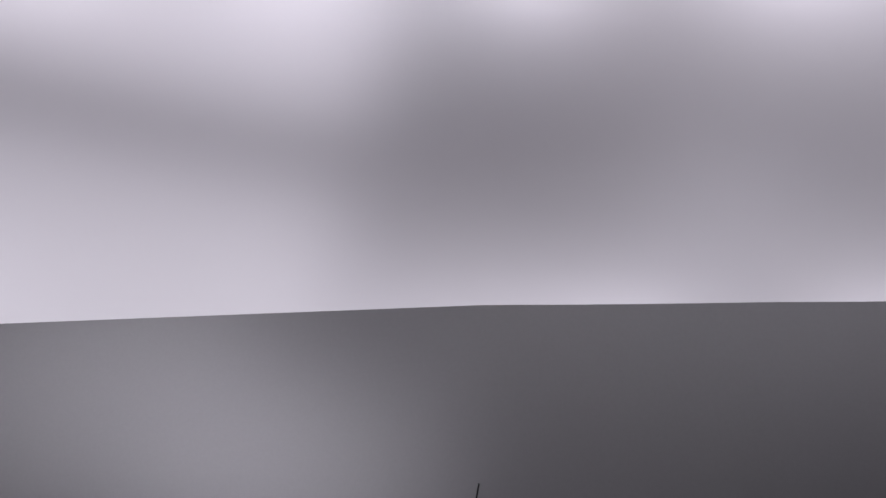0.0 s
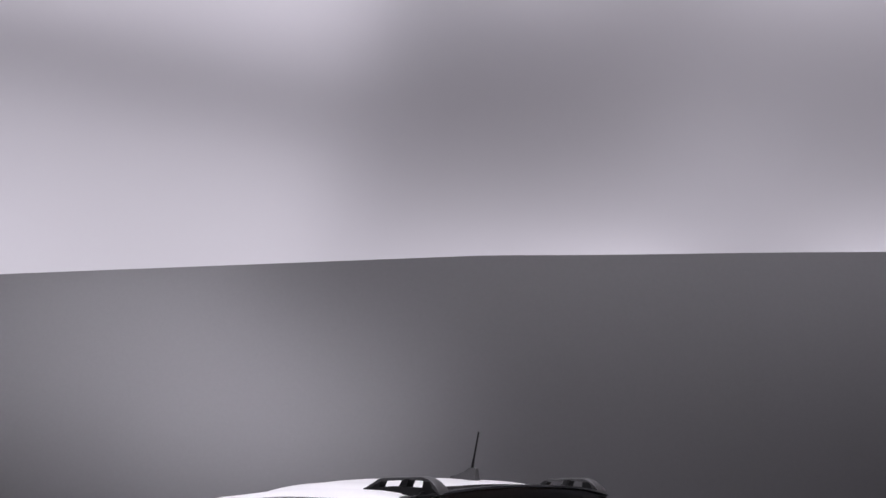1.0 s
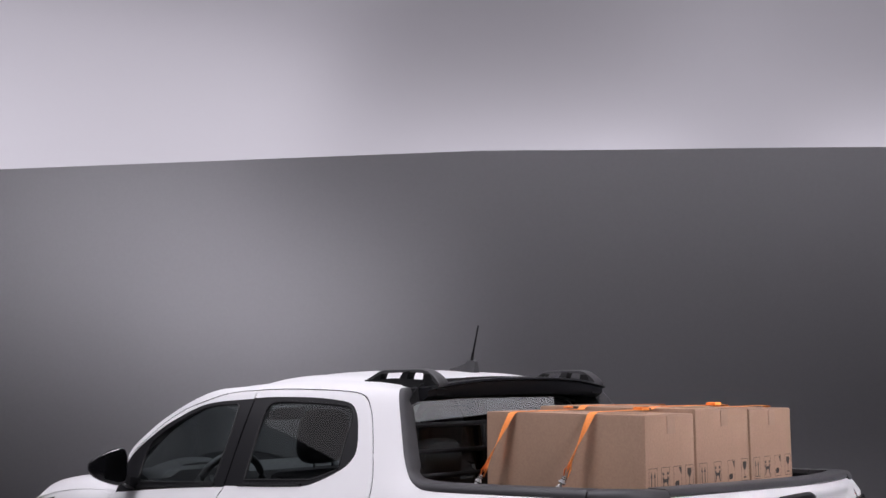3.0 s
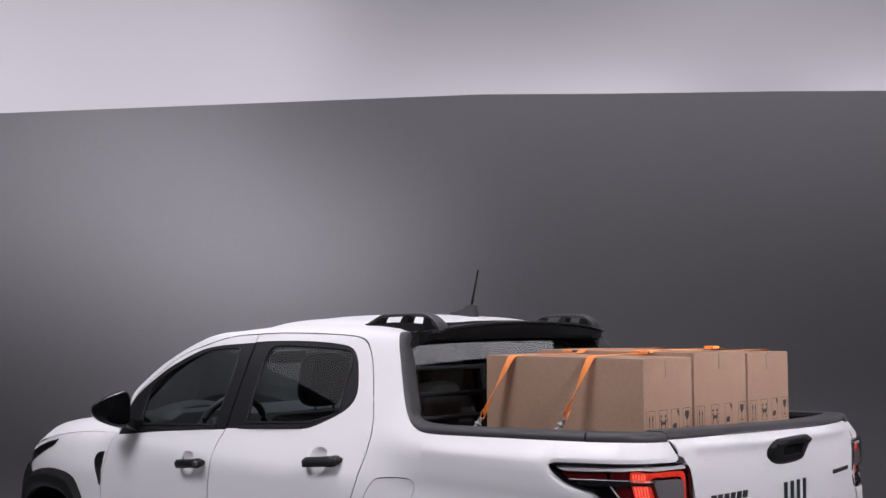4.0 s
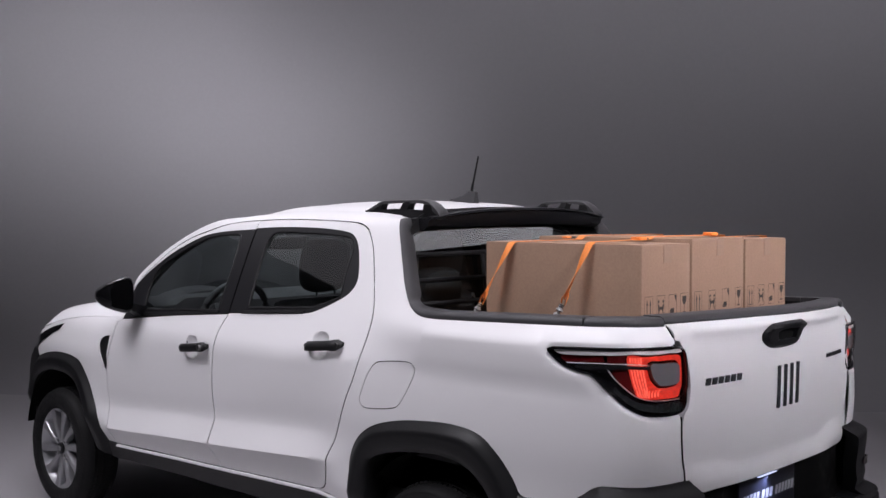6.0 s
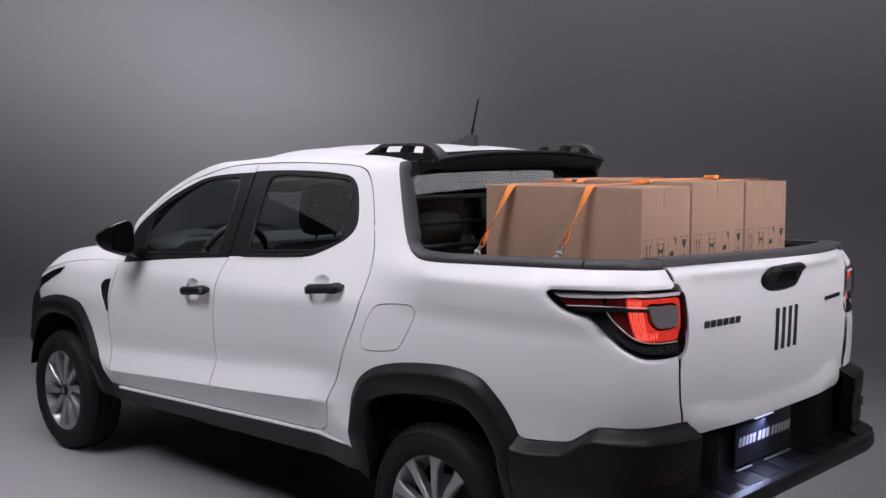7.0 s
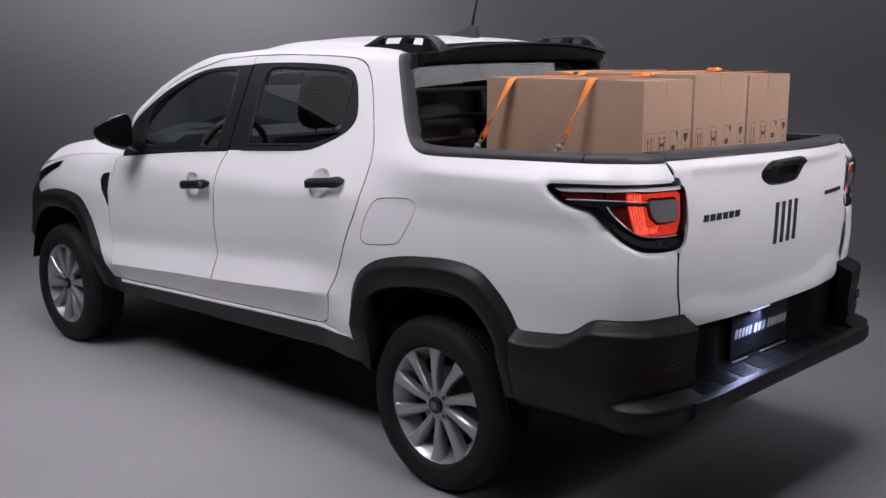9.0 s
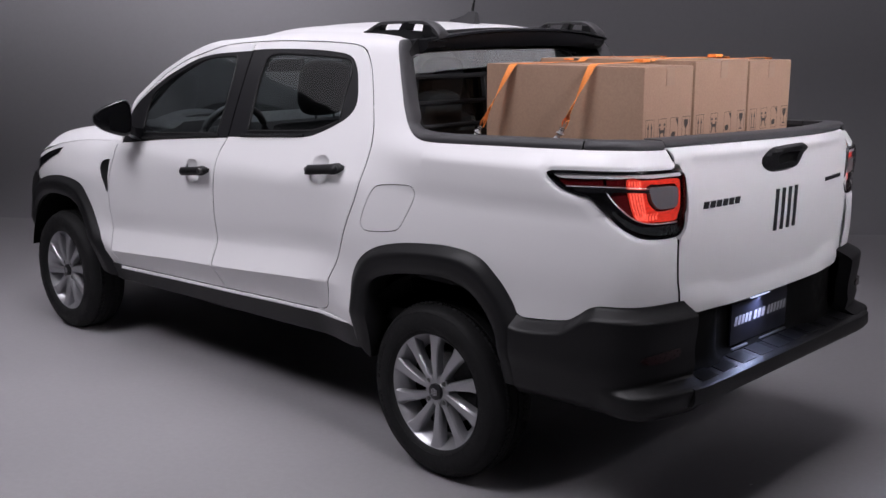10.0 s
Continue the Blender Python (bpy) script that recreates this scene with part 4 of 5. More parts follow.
for m in (False, True):
    for a, b in ((.020, .567), (.572, .897)):
        part("bed_rail_cap", loft([cap_ring(m, u) for u in np.linspace(a, b, 22)]), GREY, pickup, "dark grey plastic bed rail cap", 45)
secs = []
for y in np.linspace(-.592, .636, 31):
    x, z = gate(y, 1.172)[0], 1.172 + .004 * (1 - (y / .6) ** 2) + gate_lean(y)
    secs.append([(x - .006, y, z), (x + .001, y, z + .008), (x - .006, y, z + .019), (x - .016, y, z + .024), (x - .075, y, z + .024), (x - .075, y, z - .05)])
part("gate_cap", loft(secs), GREY, tailgate, "dark grey plastic tailgate cap", 45)

bm = bmesh.new()
bed_out = [(-.26, -.68), (.55, -.68), (.70, -.62), (.735, -.50), (.765, 0), (.735, .50), (.70, .62), (.55, .68), (-.26, .68)]
lo = [bm.verts.new((x, y, .66)) for x, y in bed_out]
hi = [bm.verts.new((x, y, 1.165)) for x, y in bed_out]
bm.faces.new(lo)
for i in range(len(lo)):
    j = (i + 1) % len(lo)
    bm.faces.new((lo[i], lo[j], hi[j], hi[i]))
part("bed_liner", bm, BLACK, pickup, "black plastic bed liner", 30)
bm = bmesh.new()
for i in range(9):
    block((.25, -.56 + i * .14, .664), (.98, .06, .012), .003, bm=bm)
part("bed_floor_ribs", bm, BLACK, pickup, "black ribbed bed floor")

# tail lamps
FIN = [(.493, 1.113), (.605, 1.121), (.717, 1.1235), (.815, 1.1235), (.926, 1.121), (.932, 1.112), (.877, 1.111), (.811, 1.110), (.754, 1.113), (.736, 1.112), (.645, 1.107), (.53, 1.101), (.506, 1.104)]
RED_A = [(.512, 1.097), (.588, 1.103), (.656, 1.106), (.656, 1.106), (.661, 1.087), (.661, 1.087), (.589, 1.082), (.538, 1.079)]
RED_B = [(.667, 1.107), (.667, 1.107), (.728, 1.110), (.728, 1.110), (.728, 1.086), (.728, 1.086), (.670, 1.086), (.670, 1.086)]
BAR = [(.56, 1.072), (.646, 1.078), (.737, 1.080), (.812, 1.076), (.812, 1.076), (.814, 1.067), (.814, 1.067), (.737, 1.070), (.647, 1.066), (.59, 1.063)]
COVER = [(.690, 1.012), (.724, .994), (.77, .973), (.822, .965), (.935, .961), (.940, .943), (.915, .938), (.822, .942), (.765, .955), (.726, .976)]
RING = [(.734, 1.106), (.756, 1.109), (.788, 1.104), (.831, 1.104), (.920, 1.103), (.934, 1.097), (.940, 1.059), (.944, 1.008), (.939, .984), (.925, .976), (.852, .977), (.796, .980), (.769, .989), (.751, 1.023), (.740, 1.059), (.734, 1.081)]
DEEP = [(.686, 1.064), (.733, 1.063), (.745, 1.027), (.763, .995), (.737, 1.009), (.709, 1.031)]
SQUARE = [(.808, 1.082), (.843, 1.083), (.914, 1.081), (.922, 1.073), (.926, 1.028), (.919, 1.018), (.850, 1.016), (.836, 1.024), (.820, 1.038), (.810, 1.062)]
housing = both("tail_lamp", shifted(-.030), grown(lamp_loop, .001), GLOSSY, (), "lit red tail lamp in a black housing", step=.02, thick=.0)
sq = spline(SQUARE, step=.01)
GREY_CORE = material("grey_lamp_core", (.16, .16, .17), .45, coat=.3)
PALE_STRIP = material("pale_lamp_strip", (.62, .60, .61), .45)
DUSKY = material("dusky_lamp_cover", (.022, .026, .027), .25, coat=.4, grain=.2, scale=150)
both("lamp_bezel", shifted(-.002), lamp_loop, GLOSSY, [grown(lamp_loop, -.0055)], "gloss black lamp rim", housing, step=.01, thick=.025)
both("fin_strip", shifted(-.006), spline(FIN, step=.01), PALE_STRIP, (), "pale strip along the lamp", housing, step=.012)
both("dark_reflector", shifted(-.012), spline(RED_B, step=.01), RED_DARK, (), "dark red reflector", housing, step=.012)
both("lamp_divider", shifted(-.007), spline(BAR, step=.01), SATIN, (), "black bar across the lamp", housing, step=.012)
both("lower_cover", shifted(-.008), spline(COVER, step=.01), DUSKY, (), "dusky clear lower cover", housing, step=.015)
both("dark_reflector", shifted(-.012), spline(RED_A, step=.01), RED_DARK, (), "dark red reflector", housing, step=.012)
both("dark_reflector", shifted(-.016), spline(DEEP, step=.01), RED_DARK, (), "dark red reflector", housing, step=.012)
both("light_guide", shifted(-.014), spline(RING, step=.01), RED_GLOW, [grown(sq, .007)], "glowing red light ring", housing, step=.012)
both("lamp_core", shifted(-.006), grown(sq, -.001), GREY_CORE, (), "grey square lamp core", housing, step=.012, thick=.016)
for m, o in zip((False, True), housing):
    flip = lambda p: (p[0], -p[1] if m else p[1], p[2])
    for line, r in (([(.535, 1.0765), (.627, 1.082), (.731, 1.084), (.806, 1.080)], .0015), ([(.666, 1.078), (.674, 1.064), (.690, 1.044), (.722, 1.018), (.760, .991), (.808, .977), (.867, .972), (.930, .972)], .0018)):
        part("chrome_line", tube([flip(body(u, v, -.010)) for u, v in spline(line, False, .02)], r, 6), CHROME, o, "thin chrome line")
    # bright upright light bars along the ring's forward bend
    for k in range(5):
        bar = [(.742 + k * .0085, 1.102), (.743 + k * .009, 1.086), (.748 + k * .0095, 1.060), (.757 + k * .0095, 1.028), (.770 + k * .009, .999 - k * .001)]
        low = .986 - k * .0005
        bar.append((.779 + k * .0085, low))
        if k > 3:
            bar = [(u, v) for u, v in bar if v > 1.0 or k < 5]
        part("light_bar", tube([flip(body(u, v, -.0125)) for u, v in spline(bar, False, .01)], .0024, 6), RED_HOT, o, "bright red light bar")
    # fine ribs on the lower arm
    for k in range(5):
        part("light_bar", tube([flip(body(.800 + k * .012, v, -.0125)) for v in (.985, .995, 1.004)], .0026, 6), RED_HOT, o, "bright red light bar")
for o in both("lamp_lens", shifted(.002), grown(lamp_loop, -.002), CLEAR_LENS, (), "clear lamp lens", housing, step=.02, thick=0):
    o.visible_shadow = False


# rear bumper: corners, centre recess, step
BUMP_TOP = [(.36, .655), (.384, .649), (.402, .648), (.545, .664), (.590, .688), (.624, .712), (.661, .725), (.805, .726), (.98, .725)]
SHELF = [(.60, .478), (.712, .490), (.80, .503), (.90, .507), (.98, .503)]


def bumper(u, v, off=0.0):
    top, shelf = table(u, BUMP_TOP), table(u, SHELF)
    k = smooth(top - v, -.004, .036) * (.046 + .016 * smooth(u, .6, .8)) - .014 * smooth(top - v, .05, .16)
    k += .062 * smooth(u, .66, .80) * smooth(shelf + .002 - v, 0, .034) - .03 * smooth(.425 - v, 0, .05)
    return body(u, v, k + off)


def bumper_skin(m):
    secs = []
    for u in np.linspace(.364, .968, 64):
        top, shelf = table(u, BUMP_TOP), table(u, SHELF)
        vs = [top - d for d in (0, .003, .008, .014, .020, .026, .032, .038, .050)]
        a, b = vs[-1], shelf + .008
        vs += [a + (b - a) * k / 6 for k in range(1, 7)]
        vs += [shelf + .004 - d for d in (0, .006, .012, .018, .024, .030, .036)]
        a, b = vs[-1], .392
        vs += [a + (b - a) * k / 4 for k in range(1, 5)]
        col = [bumper(u, vs[0], -.03)] + [bumper(u, v) for v in vs] + [bumper(u, vs[-1], -.06)]
        secs.append([(x, -y if m else y, z) for x, y, z in col])
    end = [(x - .05, y, z) for x, y, z in secs[-1]]
    return loft(secs + [end], caps=False, ring=False)


bumpers = [part("bumper_corner", bumper_skin(m), BLACK, pickup, "black plastic rear bumper corner", 55) for m in (False, True)]
fog = spline([(.776, .577), (.805, .592), (.898, .600), (.901, .579), (.855, .570), (.804, .565)], step=.01)
both("bumper_reflector", lambda u, v, off=0.0: bumper(u, v, off + .003), fog, DIM_RED, (), "dark red bumper reflector", bumpers, step=.015)


def middle(y):
    return .845 - .14 * y * y


secs = []
for y in np.linspace(-.55, .55, 27):
    c = middle(y)
    k = smooth(abs(y), .24, .34)
    f = c - .082 + .045 * k
    secs.append([(c - .03, y, .690), (c - .028, y, .668), (c - .035, y, .664), (f + .004, y, .652), (f, y, .64), (f + .002, y, .52), (f + .01, y, .495), (f + .03, y, .482), (c - .03, y, .44), (c - .25, y, .42), (c - .25, y, .69)])
bump_mid = part("rear_bumper", loft(secs), DARK, pickup, "black plastic rear bumper centre", 40)

secs = []
for y in np.linspace(-.60, .64, 33):
    k = max(0, abs(y - .02) - .56) / .06
    edge = .902 - .010 * k
    inner = .775 - .02 * (y / .6) ** 2
    secs.append([(inner, y, .470), (inner, y, .483), (edge - .010, y, .4835), (edge, y, .479), (edge + .002, y, .440), (edge - .008, y, .424), (edge - .05, y, .412), (inner, y, .41)])
step_bar = part("bumper_step", loft(secs), BLACK, pickup, "dark grey bumper step", 40)
for i in range(9):
    y = -.44 + i * .12
    bm = loft([[(.79, y - .046, .483), (.79, y - .046, .4855), (.79, y + .040, .4855), (.79, y + .040, .483)], [(.872, y - .078, .483), (.872, y - .078, .4855), (.872, y + .008, .4855), (.872, y + .008, .483)]])
    part("step_pad", bm, SATIN, step_bar, "dark grip pad")
for y0, y1 in ((-.185, -.085), (.0, .19)):
    part("step_insert", block((.778, (y0 + y1) / 2, .489), (.010, y1 - y0, .006), .002), ALLOY, step_bar, "pale metal insert")

# number plate panel with plain bars for its writing, and the small lamp over it
plate = part("licence_plate", block((.772, 0.0, .572), (.008, .388, .142), .003), material("dark_plate", (.012, .013, .022), .35, grain=.1, scale=50), pickup, "dark show plate with pale bars")
for i, (y0, w) in enumerate(((-.176, .118), (-.046, .082), (.048, .136))):
    n = max(3, int(w / .022))
    bm = bmesh.new()
    for j in range(n):
        a = y0 + j * w / n
        v = [(.7775, a + d, z) for d, z in ((0, .566), (w / n * .72, .566), (w / n * .72 + .007, .597), (.007, .597))]
        bm.faces.new([bm.verts.new(p) for p in v])
    part("plate_bar", bm, material("pale_plate_writing", (.42, .42, .46), .5), plate, "pale writing bars", None)
part("plate_lamp", block((.781, -.015, .6465), (.008, .125, .0025), .0008), PLATE_GLOW, bump_mid, "small bluish plate lamp")
d = bpy.data.lights.new("plate_light", "AREA")
d.shape, d.size, d.size_y, d.energy, d.color = "RECTANGLE", .01, .11, .95, (.55, .62, 1.0)
d.spread = radians(150)
ob = new("plate_light", d)
ob.matrix_world = look((.800, -.03, .644), (.83, -.06, .48))
tagged(ob, "bluish lamp over the plate", "lamp", kind="structure")


# wheels
def wheel_parts(parent_name, x, y, z, sg, phase, label):
    w = part(parent_name, lathe([(.196, -.070), (.204, -.078), (.2085, -.084), (.2105, -.080), (.209, -.074), (.200, -.060), (.192, -.02), (.192, .09)], 72), ALLOY, pickup, label, 50)
    w.matrix_local = pose(x, y * sg, z) @ Matrix.Diagonal((1, -sg, 1, 1))
    prof = [(.200, -.070), (.207, -.086), (.222, -.098), (.248, -.104), (.272, -.100), (.290, -.090), (.301, -.074), (.3075, -.052), (.309, -.036), (.303, -.034), (.303, -.028), (.309, -.026), (.310, -.006), (.303, -.004), (.303, .004), (.310, .006), (.309, .026), (.303, .028), (.303, .034), (.309, .036), (.3075, .052), (.301, .074), (.290, .090), (.250, .102), (.207, .086), (.20, .07)]
    part("tyre", lathe(prof, 96), RUBBER, w, "black rubber tyre", 40)
    bm = bmesh.new()
    for i in range(84):
        a = i * 2 * math.pi / 84
        for s in (-1, 1):
            t = pose(0, 0, 0, 0, -math.degrees(a), 0)
            made = block((.3058, s * .0385, 0), (.008, .026, .0165), .001, Matrix.Rotation(-s * .3, 4, 'Z'))
            vs = {}
            for v in made.verts:
                vs[v] = bm.verts.new(t @ v.co)
            for f in made.faces:
                bm.faces.new([vs[v] for v in f.verts])
            made.free()
    tagged(part("tread_shoulder", bm, RUBBER, w, "tread shoulder blocks", 30), kind="stuff")
    for r, y_ in ((.2205, -.0985), (.283, -.0955)):
        part("sidewall_ring", tube([(r * math.cos(a), y_, r * math.sin(a)) for a in np.linspace(0, 2 * math.pi, 64, endpoint=False)], .0011, 5, closed=True), RUBBER, w)
    bm = bmesh.new()
    for i in range(14):
        a = math.pi * (.84 + .022 * i + (.05 if i > 7 else 0))
        made = block((.262, -.1035, 0), (.013 - .003 * (i % 3 == 1), .003, .010 + .003 * (i % 2)), .0006)
        t = Matrix.Rotation(-a, 4, "Y")
        vs = {v: bm.verts.new(t @ v.co) for v in made.verts}
        for f in made.faces:
            bm.faces.new([vs[v] for v in f.verts])
        made.free()
    tagged(part("sidewall_mark", bm, RUBBER, w, "plain raised bars on the tyre wall", 30), kind="stuff")
    part("brake_disc", lathe([(.03, .0), (.125, .0), (.128, .006), (.125, .012), (.03, .012)], 40), STEEL, w, "dark steel brake")
    part("barrel", lathe([(.190, -.06), (.188, .08), (.02, .085)], 48), DARK, w, "dark inner rim")
    part("rim_dish", lathe([(.206, -.083), (.200, -.078), (.190, -.061), (.178, -.042), (.169, -.030), (.167, -.010)], 72), ALLOY, w, "silver rim dish", 60)
    for i in range(10):
        a0 = phase + i * 2 * math.pi / 10
        secs = []
        for k in range(10):
            t = k / 9
            r = .036 + .166 * t
            half = .0115 + .0115 * t + .008 * smooth(t, .78, 1)
            yy = -.068 - .012 * math.sin(math.pi * (.1 + .62 * t)) - .004 * smooth(t, .8, 1)
            a = a0 - .13 * (t - .5) + .05 * (t - .5) ** 2
            c = Vector((math.cos(a), 0, math.sin(a)))
            q = Vector((-math.sin(a), 0, math.cos(a)))
            m0 = c * r
            twist = .008 * (1 - t)
            secs.append([m0 + q * (half * s) + Vector((0, yy + d, 0)) for s, d in ((-1, .034), (-1, .007), (-.82, .0015), (-.30, 0), (.55, twist * .4), (.88, .004 + twist), (1, .012 + twist), (1, .036))])
        part("spoke", loft(secs), ALLOY, w, "silver turbine spoke" if i == 0 else "", 24)
    part("hub", lathe([(.0, -.070), (.046, -.070), (.056, -.066), (.062, -.056), (.064, -.03)], 40), ALLOY, w, "silver hub")
    part("hub_cap", lathe([(.0, -.083), (.024, -.083), (.029, -.080), (.031, -.060)], 32), SATIN, w, "dark round hub cap")
    for i in range(4):
        part("cap_mark", block((-.0105 + i * .007, -.0838, 0), (.004, .0016, .030 - .006 * abs(i - 1.5)), .0005), ALLOY, w, "plain upright mark")
    for i in range(4):
        a = 2.36 + i * math.pi / 2
        at = (.050 * math.cos(a), 0, .050 * math.sin(a))
        part("bolt_seat", lathe([(.0105, -.0700), (.0125, -.0745), (.0165, -.073), (.0180, -.060)], 20, at), ALLOY, w, "silver bolt seat" if i == 0 else "")
        part("wheel_bolt", lathe([(.0, -.0735), (.0065, -.0735), (.0078, -.0712), (.0112, -.0708)], 12, at), STEEL, w, "recessed wheel bolt" if i == 0 else "")
    return w


for x, ph in ((0.0, .384), (-2.715, .17)):
    for sg in (-1, 1):
        wheel_parts("wheel", x, .724, .3060, sg, ph, "silver ten-spoke alloy wheel")
part("rear_axle", tube([(0, -.62, .31), (0, .62, .31)], .035, 12), DARK, pickup, "dark rear axle")
under = block((-1.35, 0, .40), (3.9, 1.22, .14), .03)
part("underbody", under, DARK, pickup, "dark underbody")


# door mirrors
def mirror_case(m):
    sg = -1 if not m else 1
    rings = []
    # (x, half height, half width, centre z, centre y) from the rim forwards
    for x, hz, hy, cz, cy in ((-1.885, .062, .056, 1.148, .925), (-1.890, .068, .061, 1.148, .925), (-1.91, .070, .062, 1.147, .924), (-1.94, .062, .056, 1.146, .92), (-1.96, .045, .042, 1.144, .915), (-1.972, .022, .024, 1.142, .912)):
        r = []
        for k in range(20):
            a = k * 2 * math.pi / 20
            c, s = math.cos(a), math.sin(a)
            px = math.copysign(abs(c) ** .62, c) * hy
            pz = math.copysign(abs(s) ** .62, s) * hz
            pz *= 1 - .52 * (px / hy) * (1 if pz > 0 else .75)
            r.append((x - .05 * (px / hy), sg * (cy + px), cz + pz))
        rings.append(r)
    return loft(rings)


for m, doors in zip((False, True), front_door):
    sg = -1 if not m else 1
    mc = part("door_mirror", mirror_case(m), GLOSSY, pickup, "black door mirror", 45)
    bm = bmesh.new()
    r = []
    for k in range(20):
        a = k * 2 * math.pi / 20
        c, s = math.cos(a), math.sin(a)
        px, pz = math.copysign(abs(c) ** .62, c) * .051, math.copysign(abs(s) ** .62, s) * .057
        pz *= 1 - .52 * (px / .051) * (1 if pz > 0 else .75)
        r.append(bm.verts.new((-1.8835 - .05 * (px / .051), sg * (.925 + px), 1.148 + pz)))
    bm.faces.new(r)
    part("mirror_glass", bm, material("mirror_silver", (.35, .37, .38), .02, metal=1), mc, "mirror glass", None)
    part("mirror_arm", loft([[(-1.97, sg * .775, 1.03), (-1.88, sg * .775, 1.03), (-1.88, sg * .775, 1.09), (-1.97, sg * .775, 1.09)], [(-1.93, sg * .84, 1.065), (-1.86, sg * .84, 1.065), (-1.86, sg * .84, 1.105), (-1.93, sg * .84, 1.105)], [(-1.93, sg * .885, 1.09), (-1.875, sg * .885, 1.09), (-1.875, sg * .885, 1.13), (-1.93, sg * .885, 1.13)]]), SATIN, mc, "black mirror arm")


# cabin
def cushion(centre, size, lean):
    """A rounded pad, thick along x, with a softly squared outline."""
    secs = []
    for u, k in ((-1, .72), (-.86, .88), (-.5, .97), (0, 1), (.5, .97), (.86, .88), (1, .72)):
        ring = []
        for i in range(32):
            c, q = math.cos(math.pi * i / 16), math.sin(math.pi * i / 16)
            y = math.copysign(abs(c) ** .55, c) * size[1] / 2 * k
            z = math.copysign(abs(q) ** .55, q) * size[2] / 2 * k
            ring.append((centre[0] + u * size[0] / 2 + lean * z, centre[1] + y * (1 - .25 * max(z, 0)), centre[2] + z))
        secs.append(ring)
    return loft(secs)


def seat(name, x, y, wide, label, heads, low=0.0):
    s = part(name, block((x - .30, y, .70), (.50, wide, .16), .05), CLOTH, pickup, label)
    part("seat_back", block((x - .02, y, .92 + low), (.14, wide * .90, .46), .065, Matrix.Rotation(radians(12), 4, "Y")), CLOTH, s, "grey cloth seat back")
    for hy in heads:
        part("head_rest", cushion((x + .06, y + hy, 1.290 + low), (.105, .235, .235), .14), TRIM_IN, s, "dark head restraint")
        for d in (-.05, .05):
            part("rest_post", tube([(x + .065, y + hy + d, 1.16 + low), (x + .07, y + hy + d, 1.26 + low)], .006, 6), STEEL, s)
    return s


seat("front_seat", -1.17, -.36, .50, "grey cloth driver seat", (0,))
seat("front_seat", -1.17, .36, .50, "grey cloth passenger seat", (0,))
seat("rear_bench", -.50, 0, 1.22, "grey cloth rear bench", (-.36, .36), -.10)
dash = loft([[(-2.28, y, .80), (-2.28, y, 1.10), (-2.10, y, 1.115 + .02 * (abs(y + .36) < .2)), (-1.98, y, 1.075 + .03 * (abs(y + .36) < .2)), (-1.93, y, .95), (-1.98, y, .75)] for y in np.linspace(-.68, .68, 25)])
part("dashboard", dash, TRIM_IN, pickup, "dark cabin dashboard", 40)
inner_mirror = part("rear_view_mirror", cushion((-1.84, -.005, 1.362), (.03, .20, .066), .2), TRIM_IN, pickup, "black rear-view mirror")
part("mirror_stalk", tube([(-1.852, 0, 1.375), (-1.88, 0, 1.405), (-1.90, 0, 1.43)], .009, 8), TRIM_IN, inner_mirror)
rim = [(-1.80 + .10 * math.sin(a) * .45, -.36 + .185 * math.cos(a), 1.015 + .185 * math.sin(a) * .9) for a in np.linspace(0, 2 * math.pi, 40, endpoint=False)]
wheel_s = part("steering_wheel", tube(rim, .017, 10, closed=True), TRIM_IN, pickup, "black steering wheel")
part("wheel_boss", block((-1.82, -.36, 1.005), (.07, .20, .17), .03, Matrix.Rotation(radians(-22), 4, "Y")), TRIM_IN, wheel_s, "black wheel boss")
hood_secs = []
for y in np.linspace(-.56, -.16, 11):
    k = 1 - ((y + .36) / .2) ** 2
    hood_secs.append([(-2.26, y, 1.06), (-2.25, y, 1.085 + .035 * k), (-2.14, y, 1.105 + .045 * k ** .7), (-2.04, y, 1.09 + .04 * k ** .7), (-2.02, y, 1.06)])
part("instrument_hood", loft(hood_secs), TRIM_IN, pickup, "dark rounded instrument hood", 50)
part("cabin_mirror", block((-1.85, 0, 1.364), (.03, .23, .066), .018), TRIM_IN, pickup, "dark cabin mirror")
part("roof_lining", patch(lambda x, y, off=0.0: (x, y, 1.505 - table(x, ROOF_DROP) - .03 * (y / .5) ** 4 + off), spline([(-1.55, -.48), (-1.55, -.48), (-.42, -.50), (-.42, -.50), (-.42, .50), (-.42, .50), (-1.55, .48), (-1.55, .48)], step=.1), step=.12, thick=.01), LINER, pickup, "pale roof lining", None)
part("cabin_floor", block((-1.2, 0, .50), (2.1, 1.36, .06), .01), TRIM_IN, pickup, "dark cabin floor")
for m, doors in zip((False, True), zip(front_door, rear_door)):
    sg = 1 if m else -1
    for k, (a, b) in enumerate(((-2.02, -1.26), (-1.20, -.52))):
        part("door_card", block(((a + b) / 2, sg * .745, .80), (b - a, .05, .56), .015), TRIM_IN, doors[k], "dark inner door card")


